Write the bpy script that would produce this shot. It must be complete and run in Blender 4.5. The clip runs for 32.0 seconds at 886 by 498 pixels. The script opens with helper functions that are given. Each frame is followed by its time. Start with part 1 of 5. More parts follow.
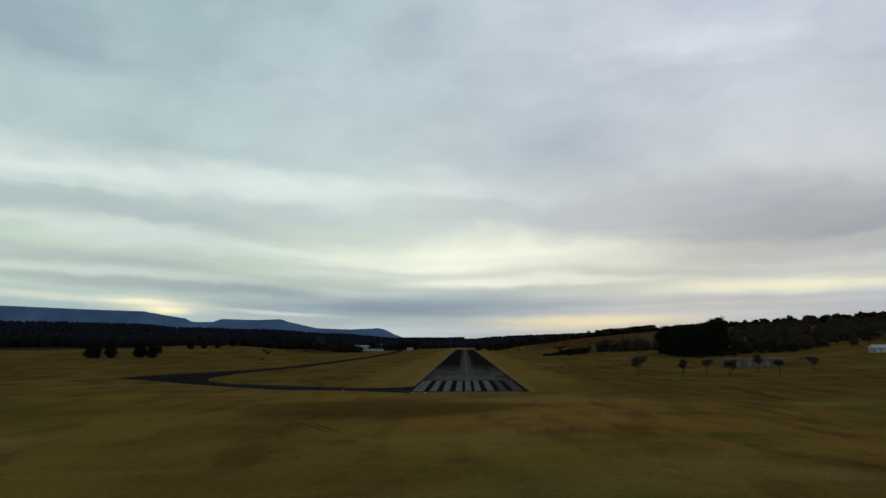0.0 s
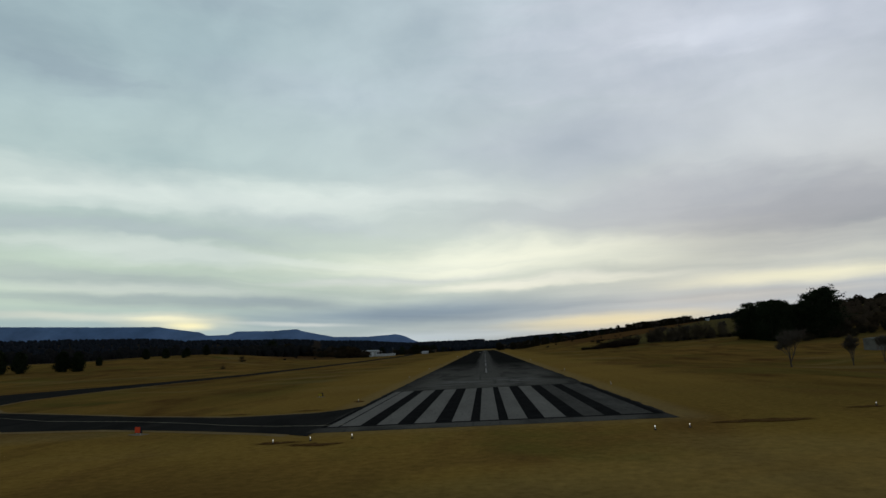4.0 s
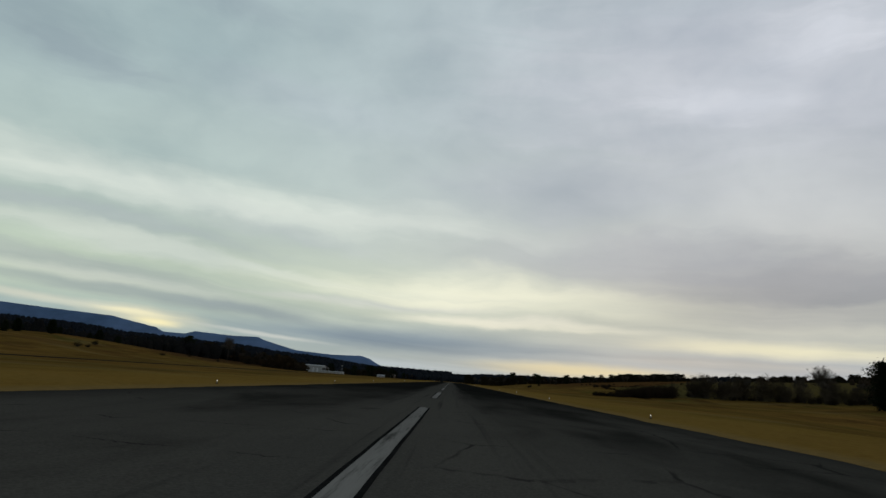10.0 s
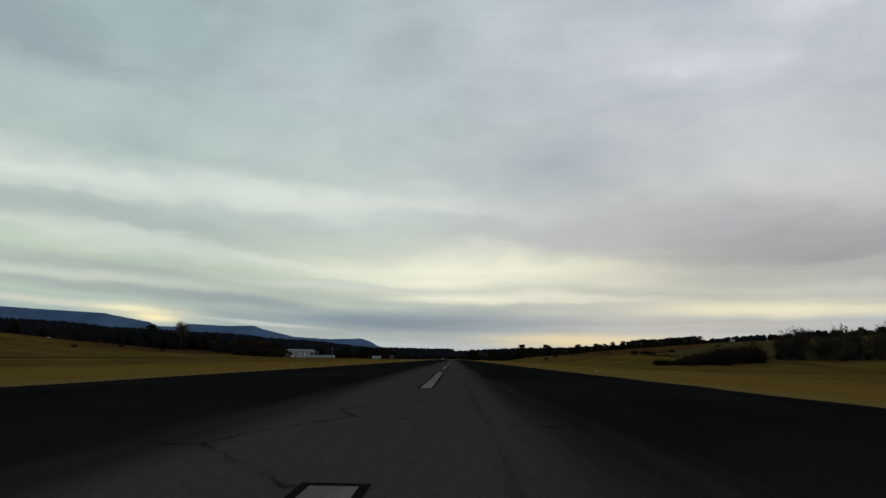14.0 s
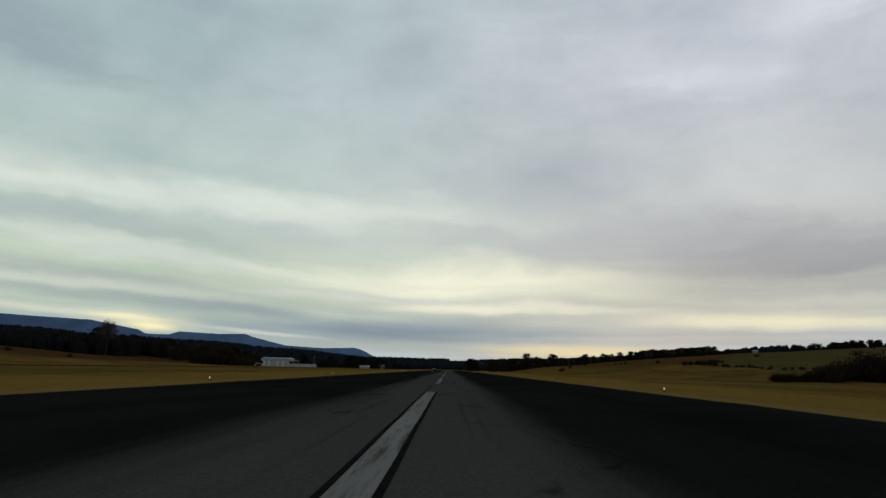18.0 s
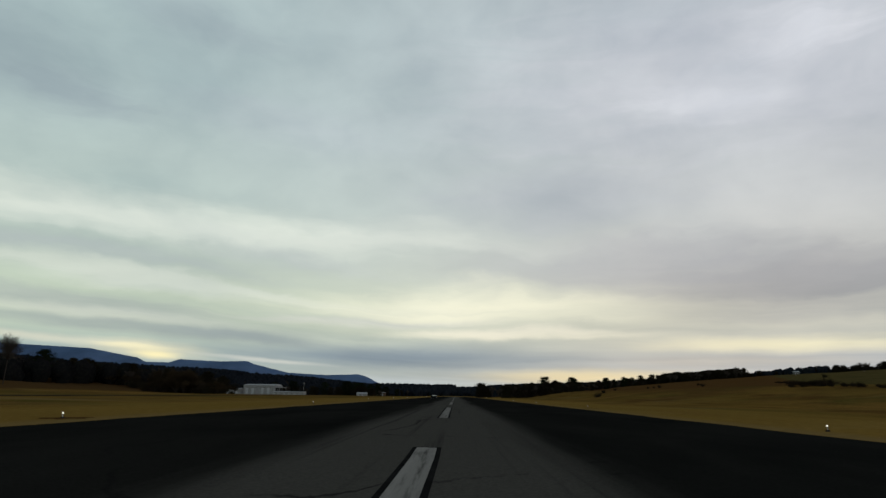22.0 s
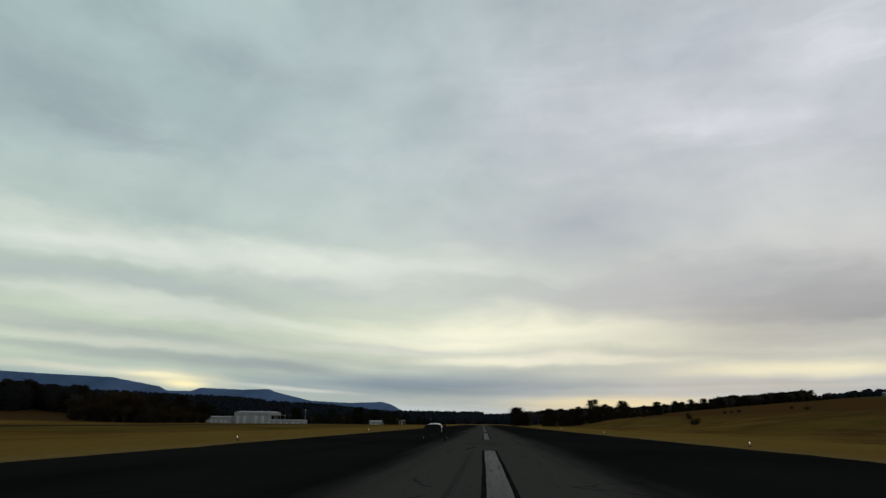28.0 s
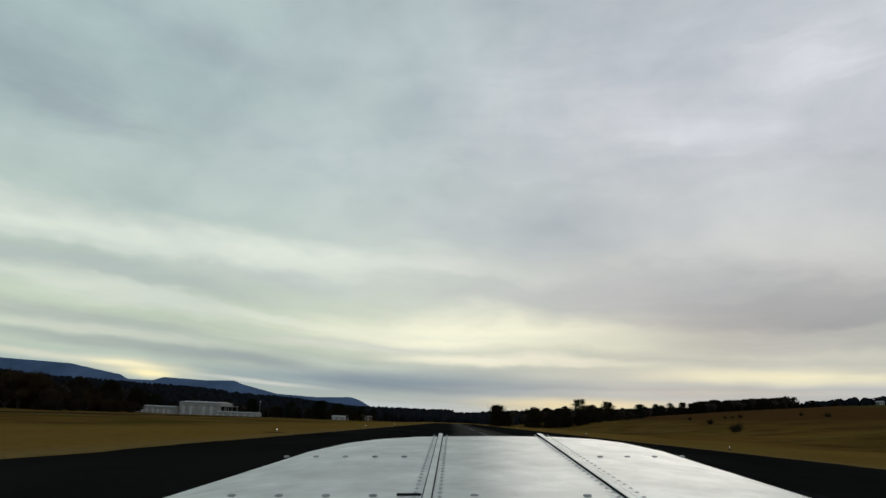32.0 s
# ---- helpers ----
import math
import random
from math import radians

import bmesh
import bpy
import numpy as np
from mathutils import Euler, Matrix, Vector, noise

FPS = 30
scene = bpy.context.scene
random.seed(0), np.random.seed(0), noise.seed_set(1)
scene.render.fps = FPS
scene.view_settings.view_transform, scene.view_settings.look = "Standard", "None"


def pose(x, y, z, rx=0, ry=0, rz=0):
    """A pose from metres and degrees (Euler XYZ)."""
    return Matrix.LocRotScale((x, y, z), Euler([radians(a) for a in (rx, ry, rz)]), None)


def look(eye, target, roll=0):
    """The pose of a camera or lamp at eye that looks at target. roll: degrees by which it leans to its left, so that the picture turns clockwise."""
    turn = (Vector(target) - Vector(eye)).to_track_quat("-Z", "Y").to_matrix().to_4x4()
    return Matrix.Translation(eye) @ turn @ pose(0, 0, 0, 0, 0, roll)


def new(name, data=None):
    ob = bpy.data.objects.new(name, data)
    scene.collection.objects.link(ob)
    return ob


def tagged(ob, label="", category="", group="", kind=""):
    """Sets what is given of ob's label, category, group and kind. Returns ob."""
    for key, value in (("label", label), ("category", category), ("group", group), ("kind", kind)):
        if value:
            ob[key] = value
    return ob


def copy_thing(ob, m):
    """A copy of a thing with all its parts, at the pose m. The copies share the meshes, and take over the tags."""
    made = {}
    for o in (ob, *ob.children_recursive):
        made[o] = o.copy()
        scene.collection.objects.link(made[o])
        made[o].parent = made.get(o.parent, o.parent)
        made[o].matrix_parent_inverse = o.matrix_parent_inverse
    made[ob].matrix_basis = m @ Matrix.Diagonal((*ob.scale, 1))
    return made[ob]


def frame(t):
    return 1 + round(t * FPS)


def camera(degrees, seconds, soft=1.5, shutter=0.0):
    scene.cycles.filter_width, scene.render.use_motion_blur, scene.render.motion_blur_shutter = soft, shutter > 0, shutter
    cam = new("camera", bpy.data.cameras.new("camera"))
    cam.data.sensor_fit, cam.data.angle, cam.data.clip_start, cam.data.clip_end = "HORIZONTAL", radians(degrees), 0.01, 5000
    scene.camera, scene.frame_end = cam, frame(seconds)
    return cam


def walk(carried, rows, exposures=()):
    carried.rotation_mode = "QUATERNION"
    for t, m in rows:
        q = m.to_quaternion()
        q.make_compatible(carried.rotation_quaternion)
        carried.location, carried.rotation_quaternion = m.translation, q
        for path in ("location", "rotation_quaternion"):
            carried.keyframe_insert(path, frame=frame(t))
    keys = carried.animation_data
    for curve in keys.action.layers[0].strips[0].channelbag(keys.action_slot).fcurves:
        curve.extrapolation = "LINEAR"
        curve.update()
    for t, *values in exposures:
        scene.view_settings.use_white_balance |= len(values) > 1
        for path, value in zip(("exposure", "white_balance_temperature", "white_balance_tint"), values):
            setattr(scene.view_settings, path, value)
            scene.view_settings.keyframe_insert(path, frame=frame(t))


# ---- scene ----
LENS = 68.8
cam = camera(LENS, 32.0, soft=1.5)
# seconds, x, y, z, tilt, roll, yaw
PATH = [
    (0.0, -1.04, -181.15, 13.25, 98.25, 0.51, 1.84),
    (0.5, -0.87, -166.23, 12.52, 97.96, -0.36, 2.08),
    (1.0, -0.71, -151.32, 11.79, 98.16, -1.47, 2.42),
    (1.5, -0.57, -136.43, 11.05, 98.26, -2.87, 2.52),
    (2.0, -0.45, -121.55, 10.31, 98.10, -3.92, 2.51),
    (2.5, -0.35, -106.69, 9.56, 98.15, -0.41, 2.58),
    (4.5, -0.03, -47.55, 6.16, 98.90, 2.89, 3.66),
    (5.0, -0.15, -33.10, 5.44, 98.84, -1.72, 2.99),
    (5.5, -0.18, -18.71, 4.76, 98.54, -5.79, 1.16),
    (6.0, -0.06, -4.38, 4.11, 99.69, -5.27, -0.55),
    (6.5, 0.11, 9.90, 3.48, 100.38, -3.07, -0.73),
    (7.0, 0.37, 24.11, 2.98, 101.63, -1.69, -0.26),
    (7.5, 0.64, 38.22, 2.64, 101.04, -1.82, 0.40),
    (8.0, 0.90, 52.19, 2.43, 101.19, -1.94, 0.87),
    (8.5, 1.10, 65.95, 2.29, 101.55, -1.95, 1.34),
    (9.0, 1.28, 79.48, 2.17, 101.73, -2.99, 1.38),
    (9.5, 1.51, 92.74, 2.02, 101.22, -3.65, 1.16),
    (10.0, 1.62, 105.72, 1.87, 101.49, -4.46, 0.71),
    (10.5, 1.64, 118.40, 1.71, 101.99, -3.02, 0.56),
    (11.0, 1.53, 130.78, 1.54, 102.13, -2.59, 0.91),
    (11.5, 1.52, 142.95, 1.48, 101.87, -0.99, 1.41),
    (12.0, 1.51, 155.00, 1.46, 101.80, -0.65, 1.27),
    (12.5, 1.51, 167.02, 1.48, 101.36, -0.91, 1.39),
    (13.0, 1.43, 178.97, 1.50, 100.34, -0.27, 1.81),
    (13.5, 1.35, 190.83, 1.50, 99.68, -0.44, 1.30),
    (14.0, 1.31, 202.59, 1.49, 99.60, -1.04, 0.91),
    (14.5, 1.33, 214.25, 1.50, 99.56, -0.91, 1.16),
    (16.5, 1.41, 258.65, 1.50, 100.07, -1.19, 1.25),
    (17.0, 1.26, 269.35, 1.48, 100.15, -1.05, 1.88),
    (17.5, 1.08, 280.06, 1.47, 100.30, -1.27, 1.25),
    (18.0, 1.11, 290.84, 1.49, 100.49, -1.41, 0.53),
    (18.5, 1.17, 301.59, 1.50, 101.58, -1.16, 0.88),
    (19.0, 1.22, 312.27, 1.48, 101.30, -0.80, 1.55),
    (19.5, 1.10, 322.85, 1.48, 101.58, -0.93, 1.48),
    (20.0, 0.91, 333.33, 1.48, 101.78, -1.19, 0.97),
    (20.5, 0.89, 343.74, 1.49, 102.18, -1.29, 0.56),
    (21.0, 0.90, 354.04, 1.49, 102.49, -1.15, 0.80),
    (21.5, 0.86, 364.20, 1.48, 102.72, -1.16, 1.07),
    (22.0, 0.78, 374.22, 1.49, 102.73, -0.90, 1.09),
    (22.5, 0.72, 384.08, 1.49, 102.93, -1.35, 0.63),
    (23.0, 0.69, 393.75, 1.48, 103.77, -1.24, 0.26),
    (23.5, 0.70, 403.22, 1.49, 104.52, -1.09, 0.28),
    (24.0, 0.69, 412.48, 1.49, 104.85, -0.84, 0.61),
    (24.5, 0.64, 421.54, 1.49, 105.25, -0.72, 0.30),
    (25.0, 0.54, 430.38, 1.49, 105.04, -1.10, -0.20),
    (25.5, 0.40, 439.02, 1.48, 104.91, -0.90, -0.10),
    (26.0, 0.24, 447.47, 1.48, 105.15, -0.33, 1.64),
    (26.5, 0.10, 455.74, 1.48, 105.13, -0.23, 2.47),
    (28.5, -0.68, 485.04, 1.49, 104.96, -0.77, 3.59),
    (29.0, -1.13, 491.86, 1.49, 104.86, -1.12, 3.58),
    (29.5, -1.62, 498.61, 1.49, 104.82, -1.96, 2.90),
    (30.0, -2.14, 505.33, 1.48, 104.77, -2.00, 2.78),
    (30.5, -2.69, 512.04, 1.47, 105.03, -1.77, 2.80),
    (31.0, -3.27, 518.77, 1.48, 104.76, -2.31, 2.06),
    (31.5, -3.86, 525.50, 1.49, 104.65, -2.27, 1.25),
    (32.0, -4.44, 532.25, 1.48, 104.92, -2.15, 0.68),
]

walk(cam, [(t, pose(x, y, z, rx, ry, rz)) for t, x, y, z, rx, ry, rz in PATH],
     [(0.0, 0.12, 6230, 10), (2.5, 0.12, 6230, 10), (5.0, 0.06, 6270, 10), (8.0, 0.0, 6400, 10), (12.0, 0.0, 6500, 10), (17.0, 0.03, 6500, 10), (22.0, 0.06, 6580, 10), (32.0, 0.08, 6630, 10)])


def lin(r, g, b):
    """Linear colour from display values 0-255."""
    return tuple((c / 255 / 12.92) if c < 10.3 else ((c / 255 + 0.055) / 1.055) ** 2.4 for c in (r, g, b)) + (1,)


# ---- sky and sun ----
world = bpy.data.worlds.new("overcast_sky")
scene.world = world
world.use_nodes = True
wt = world.node_tree
wt.nodes.clear()


class Graph:
    """Short names for building node graphs."""

    def __init__(self, tree):
        self.t = tree

    def n(self, kind, **kw):
        node = self.t.nodes.new(kind)
        for k, v in kw.items():
            if k == "op":
                node.operation = v
            elif k == "blend":
                node.data_type, node.blend_type = "RGBA", v
            elif k == "dims":
                node.noise_dimensions = v
        return node

    def put(self, socket, value):
        if hasattr(value, "is_output"):
            self.t.links.new(value, socket)
        elif value is not None:
            socket.default_value = value

    def math(self, op, a, b=None, c=None, clamp=False):
        m = self.n("ShaderNodeMath", op=op)
        m.use_clamp = clamp
        for i, v in enumerate((a, b, c)):
            self.put(m.inputs[i], v)
        return m.outputs[0]

    def vec(self, op, a, b=None, s=None):
        m = self.n("ShaderNodeVectorMath", op=op)
        self.put(m.inputs[0], a)
        self.put(m.inputs[1], b)
        if s is not None:
            self.put(m.inputs["Scale"], s)
        return m.outputs[0]

    def xyz(self, x, y, z):
        m = self.n("ShaderNodeCombineXYZ")
        for i, v in enumerate((x, y, z)):
            self.put(m.inputs[i], v)
        return m.outputs[0]

    def sep(self, v):
        m = self.n("ShaderNodeSeparateXYZ")
        self.put(m.inputs[0], v)
        return m.outputs

    def noise(self, vector, scale, detail=4.0, rough=0.55, distort=0.0):
        m = self.n("ShaderNodeTexNoise")
        self.put(m.inputs["Vector"], vector)
        m.inputs["Scale"].default_value = scale
        m.inputs["Detail"].default_value = detail
        m.inputs["Roughness"].default_value = rough
        m.inputs["Distortion"].default_value = distort
        return m.outputs["Fac"]

    def span(self, v, a, b, c=0.0, d=1.0, smooth=True):
        m = self.n("ShaderNodeMapRange")
        m.interpolation_type = "SMOOTHSTEP" if smooth else "LINEAR"
        self.put(m.inputs[0], v)
        for i, k in enumerate((a, b, c, d)):
            m.inputs[i + 1].default_value = k
        return m.outputs[0]

    def mix(self, fac, a, b, blend="MIX"):
        m = self.n("ShaderNodeMix", blend=blend)
        self.put(m.inputs[0], fac)
        self.put(m.inputs[6], a)
        self.put(m.inputs[7], b)
        return m.outputs[2]

    def ramp(self, v, stops):
        m = self.n("ShaderNodeValToRGB")
        self.put(m.inputs[0], v)
        e = m.color_ramp.elements
        while len(e) < len(stops):
            e.new(0.5)
        for el, (p, c) in zip(e, stops):
            el.position, el.color = p, c
        return m.outputs[0]


SUN_EL, SUN_AZ = 9.0, 16.0
g = Graph(wt)
way = g.n("ShaderNodeTexCoord").outputs["Generated"]
sx, sy, sz = g.sep(way)
level = g.math("SQRT", g.math("ADD", g.math("MULTIPLY", sx, sx), g.math("MULTIPLY", sy, sy)))
el = g.math("MULTIPLY", g.math("ARCTAN2", sz, level), 57.2958)
az = g.math("MULTIPLY", g.math("ARCTAN2", sx, sy), 57.2958)
sway = g.noise(g.vec("MULTIPLY", g.xyz(az, el, 31.0), (0.055, 0.16, 1)), 1.0, 4, 0.5, 0.3)
swirl = g.noise(g.vec("MULTIPLY", g.xyz(az, el, 47.0), (0.22, 0.55, 1)), 1.0, 4, 0.55, 0.3)
waved = g.math("ADD", el, g.math("MULTIPLY", g.math("SUBTRACT", sway, 0.5), g.span(el, 1.5, 12, 0.5, 5.0)))
waved = g.math("ADD", waved, g.math("MULTIPLY", g.math("SUBTRACT", swirl, 0.5), g.span(el, 1.5, 12, 0.35, 1.8)))
# height of the cloud deck: streaks crowd together towards the horizon
deck = g.vec("SCALE", g.xyz(sx, sy, 0.0), s=g.math("DIVIDE", 1.0, g.math("ADD", g.math("MAXIMUM", sz, 0.0), 0.10)))
broad = g.noise(g.vec("ADD", deck, (3.1, 1.7, 0)), 0.55, 5, 0.5, 0.4)
lean = g.math("ADD", waved, g.math("MULTIPLY", g.math("MINIMUM", az, 0.0), 0.055))
wisps = g.noise(g.vec("MULTIPLY", g.xyz(az, lean, 0.0), (0.028, 0.20, 1)), 1.0, 6, 0.55, 0.5)
fine = g.noise(g.vec("MULTIPLY", g.xyz(az, lean, 3.0), (0.05, 0.55, 1)), 1.0, 5, 0.55, 0.3)
# brightest low down; unseen sky overhead darkened to dim the ground
tone = g.ramp(g.math("DIVIDE", g.math("ADD", el, 2.0), 60.0), [
    (0.0, lin(120, 128, 132)), (0.05, lin(176, 182, 182)), (0.085, lin(172, 181, 184)), (0.12, lin(196, 201, 190)), (0.16, lin(206, 210, 196)),
    (0.22, lin(196, 202, 198)), (0.30, lin(193, 201, 202)), (0.42, lin(184, 194, 200)), (0.55, lin(182, 193, 200)), (0.64, lin(176, 187, 194)), (0.82, lin(118, 126, 134)), (1.0, lin(88, 95, 103))])
# cooler, greener to the left; lavender to the right
side = g.span(az, -38, 34)
tint = g.mix(side, lin(236, 248, 241.5), lin(252, 247, 249))
sky = g.mix(1.0, tone, tint, "MULTIPLY")


def streak(colour, a0, e0, wa, we, fac, ragged=0.6):
    """A soft bank of cloud round a direction, its rim torn by the wisps."""
    global sky
    da = g.math("DIVIDE", g.math("SUBTRACT", az, a0), wa)
    tilted = g.math("ADD", waved, g.math("MULTIPLY", g.math("SUBTRACT", az, a0), 0.055 if a0 < -10 else 0.0))
    de = g.math("DIVIDE", g.math("SUBTRACT", tilted, e0), we)
    d = g.math("SQRT", g.math("ADD", g.math("MULTIPLY", da, da), g.math("MULTIPLY", de, de)))
    d = g.math("ADD", d, g.math("MULTIPLY", g.math("SUBTRACT", fine, 0.5), ragged * 2))
    sky = g.mix(g.math("MULTIPLY", g.span(d, 1.25, 0.1), fac), sky, colour)


streak(lin(200, 203, 211), 24, 26, 26, 8, 0.6)
streak(lin(151, 153, 159), 30, 9.6, 21, 3.8, 0.85, 0.3)
streak(lin(168, 172, 180), 14, 11.5, 16, 3.2, 0.55, 0.4)
streak(lin(182, 188, 196), 10, 17, 15, 3.2, 0.5, 0.4)
streak(lin(150, 166, 172), -42, 24, 13, 5, 0.6, 0.5)
streak(lin(146, 161, 169), -33, 22.4, 7, 1.7, 0.55, 0.5)
streak(lin(150, 164, 173), -24, 29.6, 9, 1.8, 0.4, 0.6)
streak(lin(176, 187, 194), -14, 22.5, 12, 2.6, 0.4, 0.6)
streak(lin(216, 219, 227), 31, 28.2, 6, 2.2, 0.55, 0.9)
streak(lin(212, 216, 224), 22, 24.0, 7, 2.2, 0.45, 0.8)
streak(lin(226, 233, 222), -28, 13.9, 22, 2.6, 0.85, 0.3)
streak(lin(220, 226, 218), -6, 13.2, 16, 2.4, 0.5, 0.5)
streak(lin(178, 188, 188), -32, 10.6, 17, 1.2, 0.65, 0.6)
streak(lin(184, 193, 192), -15, 11.2, 9, 1.0, 0.6, 0.7)
streak(lin(214, 221, 211), -26, 8.6, 18, 0.9, 0.7, 0.7)
streak(lin(168, 177, 174), -33, 6.8, 13, 0.8, 0.65, 0.8)
streak(lin(203, 208, 198), -27, 5.7, 14, 0.6, 0.6, 0.8)
streak(lin(152, 163, 164), -29, 4.9, 15, 0.6, 0.65, 0.8)
streak(lin(233, 233, 212), 1, 7.4, 17, 2.2, 0.9, 0.4)
streak(lin(206, 208, 202), -8, 6.2, 12, 0.5, 0.6, 0.7)
streak(lin(123, 140, 154), -4, 3.2, 16, 1.2, 0.95, 0.45)
streak(lin(148, 160, 164), -18, 4.6, 9, 0.6, 0.8)
streak(lin(238, 234, 215), 5, 5.3, 12, 0.55, 0.75, 0.7)
streak(lin(184, 195, 199), -6, 0.9, 11, 0.8, 0.8)
streak(lin(211, 211, 194), -33, 3.8, 10, 0.45, 0.7, 0.6)
streak(lin(222, 218, 190), -25.6, 3.15, 5.4, 0.85, 0.8, 0.6)
streak(lin(240, 233, 196), -26.4, 3.35, 3.2, 0.26, 0.8, 0.8)
streak(lin(246, 235, 186), -24.9, 2.75, 2.2, 0.42, 0.9, 0.6)
streak(lin(204, 207, 200), -16, 2.62, 7, 0.22, 0.75, 0.6)
streak(lin(236, 230, 199), 27, 4.4, 14, 0.8, 0.95, 0.45)
streak(lin(178, 177, 173), 24, 3.1, 11, 0.5, 0.6)
streak(lin(224, 211, 172), 11, 1.7, 10, 0.75, 0.9, 0.5)
# soft lumps overhead, long thin bars low down
low = g.span(el, 17, 6)
wisps = g.math("ADD", g.math("MULTIPLY", g.math("SUBTRACT", wisps, 0.5), g.math("ADD", g.math("MULTIPLY", low, 0.55), 0.10)), 0.5)
billow = g.noise(g.vec("MULTIPLY", g.xyz(az, el, 7.0), (0.060, 0.11, 1)), 1.0, 5, 0.5, 0.25)
billow = g.math("ADD", g.math("MULTIPLY", g.math("SUBTRACT", billow, 0.5), g.span(el, 6, 16)), 0.5)
sky = g.mix(1.0, sky, g.ramp(billow, [(0.25, (0.84, 0.865, 0.89, 1)), (0.5, (1.0, 1.0, 1.0, 1)), (0.75, (1.12, 1.11, 1.10, 1))]), "MULTIPLY")
sky = g.mix(1.0, sky, g.ramp(wisps, [(0.25, (0.82, 0.84, 0.86, 1)), (0.5, (1.0, 1.0, 1.0, 1)), (0.75, (1.13, 1.12, 1.09, 1))]), "MULTIPLY")
bars = g.noise(g.vec("MULTIPLY", g.xyz(az, lean, 11.0), (0.022, 0.95, 1)), 1.0, 6, 0.58, 0.25)
bars = g.math("ADD", g.math("MULTIPLY", g.math("SUBTRACT", bars, 0.5), g.span(el, 11, 4)), 0.5)
sky = g.mix(1.0, sky, g.ramp(bars, [(0.32, (0.89, 0.91, 0.935, 1)), (0.5, (1.0, 1.0, 1.0, 1)), (0.68, (1.07, 1.06, 1.035, 1))]), "MULTIPLY")
sky = g.mix(1.0, sky, g.ramp(broad, [(0.28, (0.88, 0.90, 0.92, 1)), (0.5, (1.01, 1.01, 1.01, 1)), (0.72, (1.10, 1.10, 1.09, 1))]), "MULTIPLY")
puffs = g.noise(g.vec("MULTIPLY", g.xyz(az, el, 23.0), (0.16, 0.26, 1)), 1.0, 6, 0.55, 0.35)
puffs = g.math("ADD", g.math("MULTIPLY", g.math("SUBTRACT", puffs, 0.5), g.span(el, 10, 24, 0.35, 1.0)), 0.5)
sky = g.mix(1.0, sky, g.ramp(puffs, [(0.3, (0.93, 0.94, 0.95, 1)), (0.5, (1.0, 1.0, 1.0, 1)), (0.7, (1.05, 1.05, 1.045, 1))]), "MULTIPLY")
clear = g.n("ShaderNodeTexSky")
clear.sky_type, clear.sun_disc = "NISHITA", False
clear.sun_elevation, clear.sun_rotation = radians(SUN_EL), radians(SUN_AZ)
thin = g.vec("SCALE", clear.outputs[0], s=0.10)
sky = g.mix(0.015, sky, thin)
back = g.n("ShaderNodeBackground")
g.put(back.inputs[0], sky)
back.inputs[1].default_value = 1.0
g.put(g.n("ShaderNodeOutputWorld").inputs[0], back.outputs[0])

lamp = bpy.data.lights.new("sun", "SUN")
lamp.energy, lamp.angle, lamp.color = 0.5, radians(25), (1.0, 0.93, 0.82)
sun = new("sun", lamp)
a, e = radians(SUN_AZ), radians(SUN_EL)
sun.matrix_world = look((0, 0, 50), (-math.sin(a) * 100, -math.cos(a) * 100, 50 - math.tan(e) * 100))


# ---- materials ----
def material(name, colours, scales=(0.5, 6.0), rough=0.9, bump=0.3, metal=0.0, bump_scale=None, spec=0.0, per_thing=0.0, stretch=(1, 1, 1)):
    """Colours mixed by noise at two scales, with relief."""
    m = bpy.data.materials.new(name)
    m.use_nodes = True
    q = Graph(m.node_tree)
    b = m.node_tree.nodes["Principled BSDF"]
    at = q.n("ShaderNodeTexCoord").outputs["Object"]
    if stretch != (1, 1, 1):
        at = q.vec("MULTIPLY", at, stretch)
    one = q.noise(at, scales[0], 5, 0.6)
    two = q.noise(at, scales[1], 4, 0.65)
    c = q.ramp(one, [(0.3, (*colours[0], 1)), (0.7, (*colours[1], 1))])
    if len(colours) > 2:
        c = q.mix(q.span(two, 0.45, 0.75), c, (*colours[2], 1))
    c = q.mix(1.0, c, q.ramp(two, [(0.25, (0.72, 0.72, 0.72, 1)), (0.75, (1.25, 1.25, 1.25, 1))]), "MULTIPLY")
    if per_thing:
        info = q.n("ShaderNodeObjectInfo").outputs["Random"]
        c = q.mix(1.0, c, q.ramp(info, [(0, (1 - per_thing,) * 3 + (1,)), (1, (1 + per_thing,) * 3 + (1,))]), "MULTIPLY")
    q.put(b.inputs["Base Color"], c)
    b.inputs["Roughness"].default_value, b.inputs["Metallic"].default_value = rough, metal
    b.inputs["Specular IOR Level"].default_value = spec
    if bump:
        bp = q.n("ShaderNodeBump")
        bp.inputs["Strength"].default_value = bump
        bp.inputs["Distance"].default_value = 0.02
        q.put(bp.inputs["Height"], q.noise(at, bump_scale or scales[1] * 3, 4, 0.7))
        q.put(b.inputs["Normal"], bp.outputs[0])
    return m


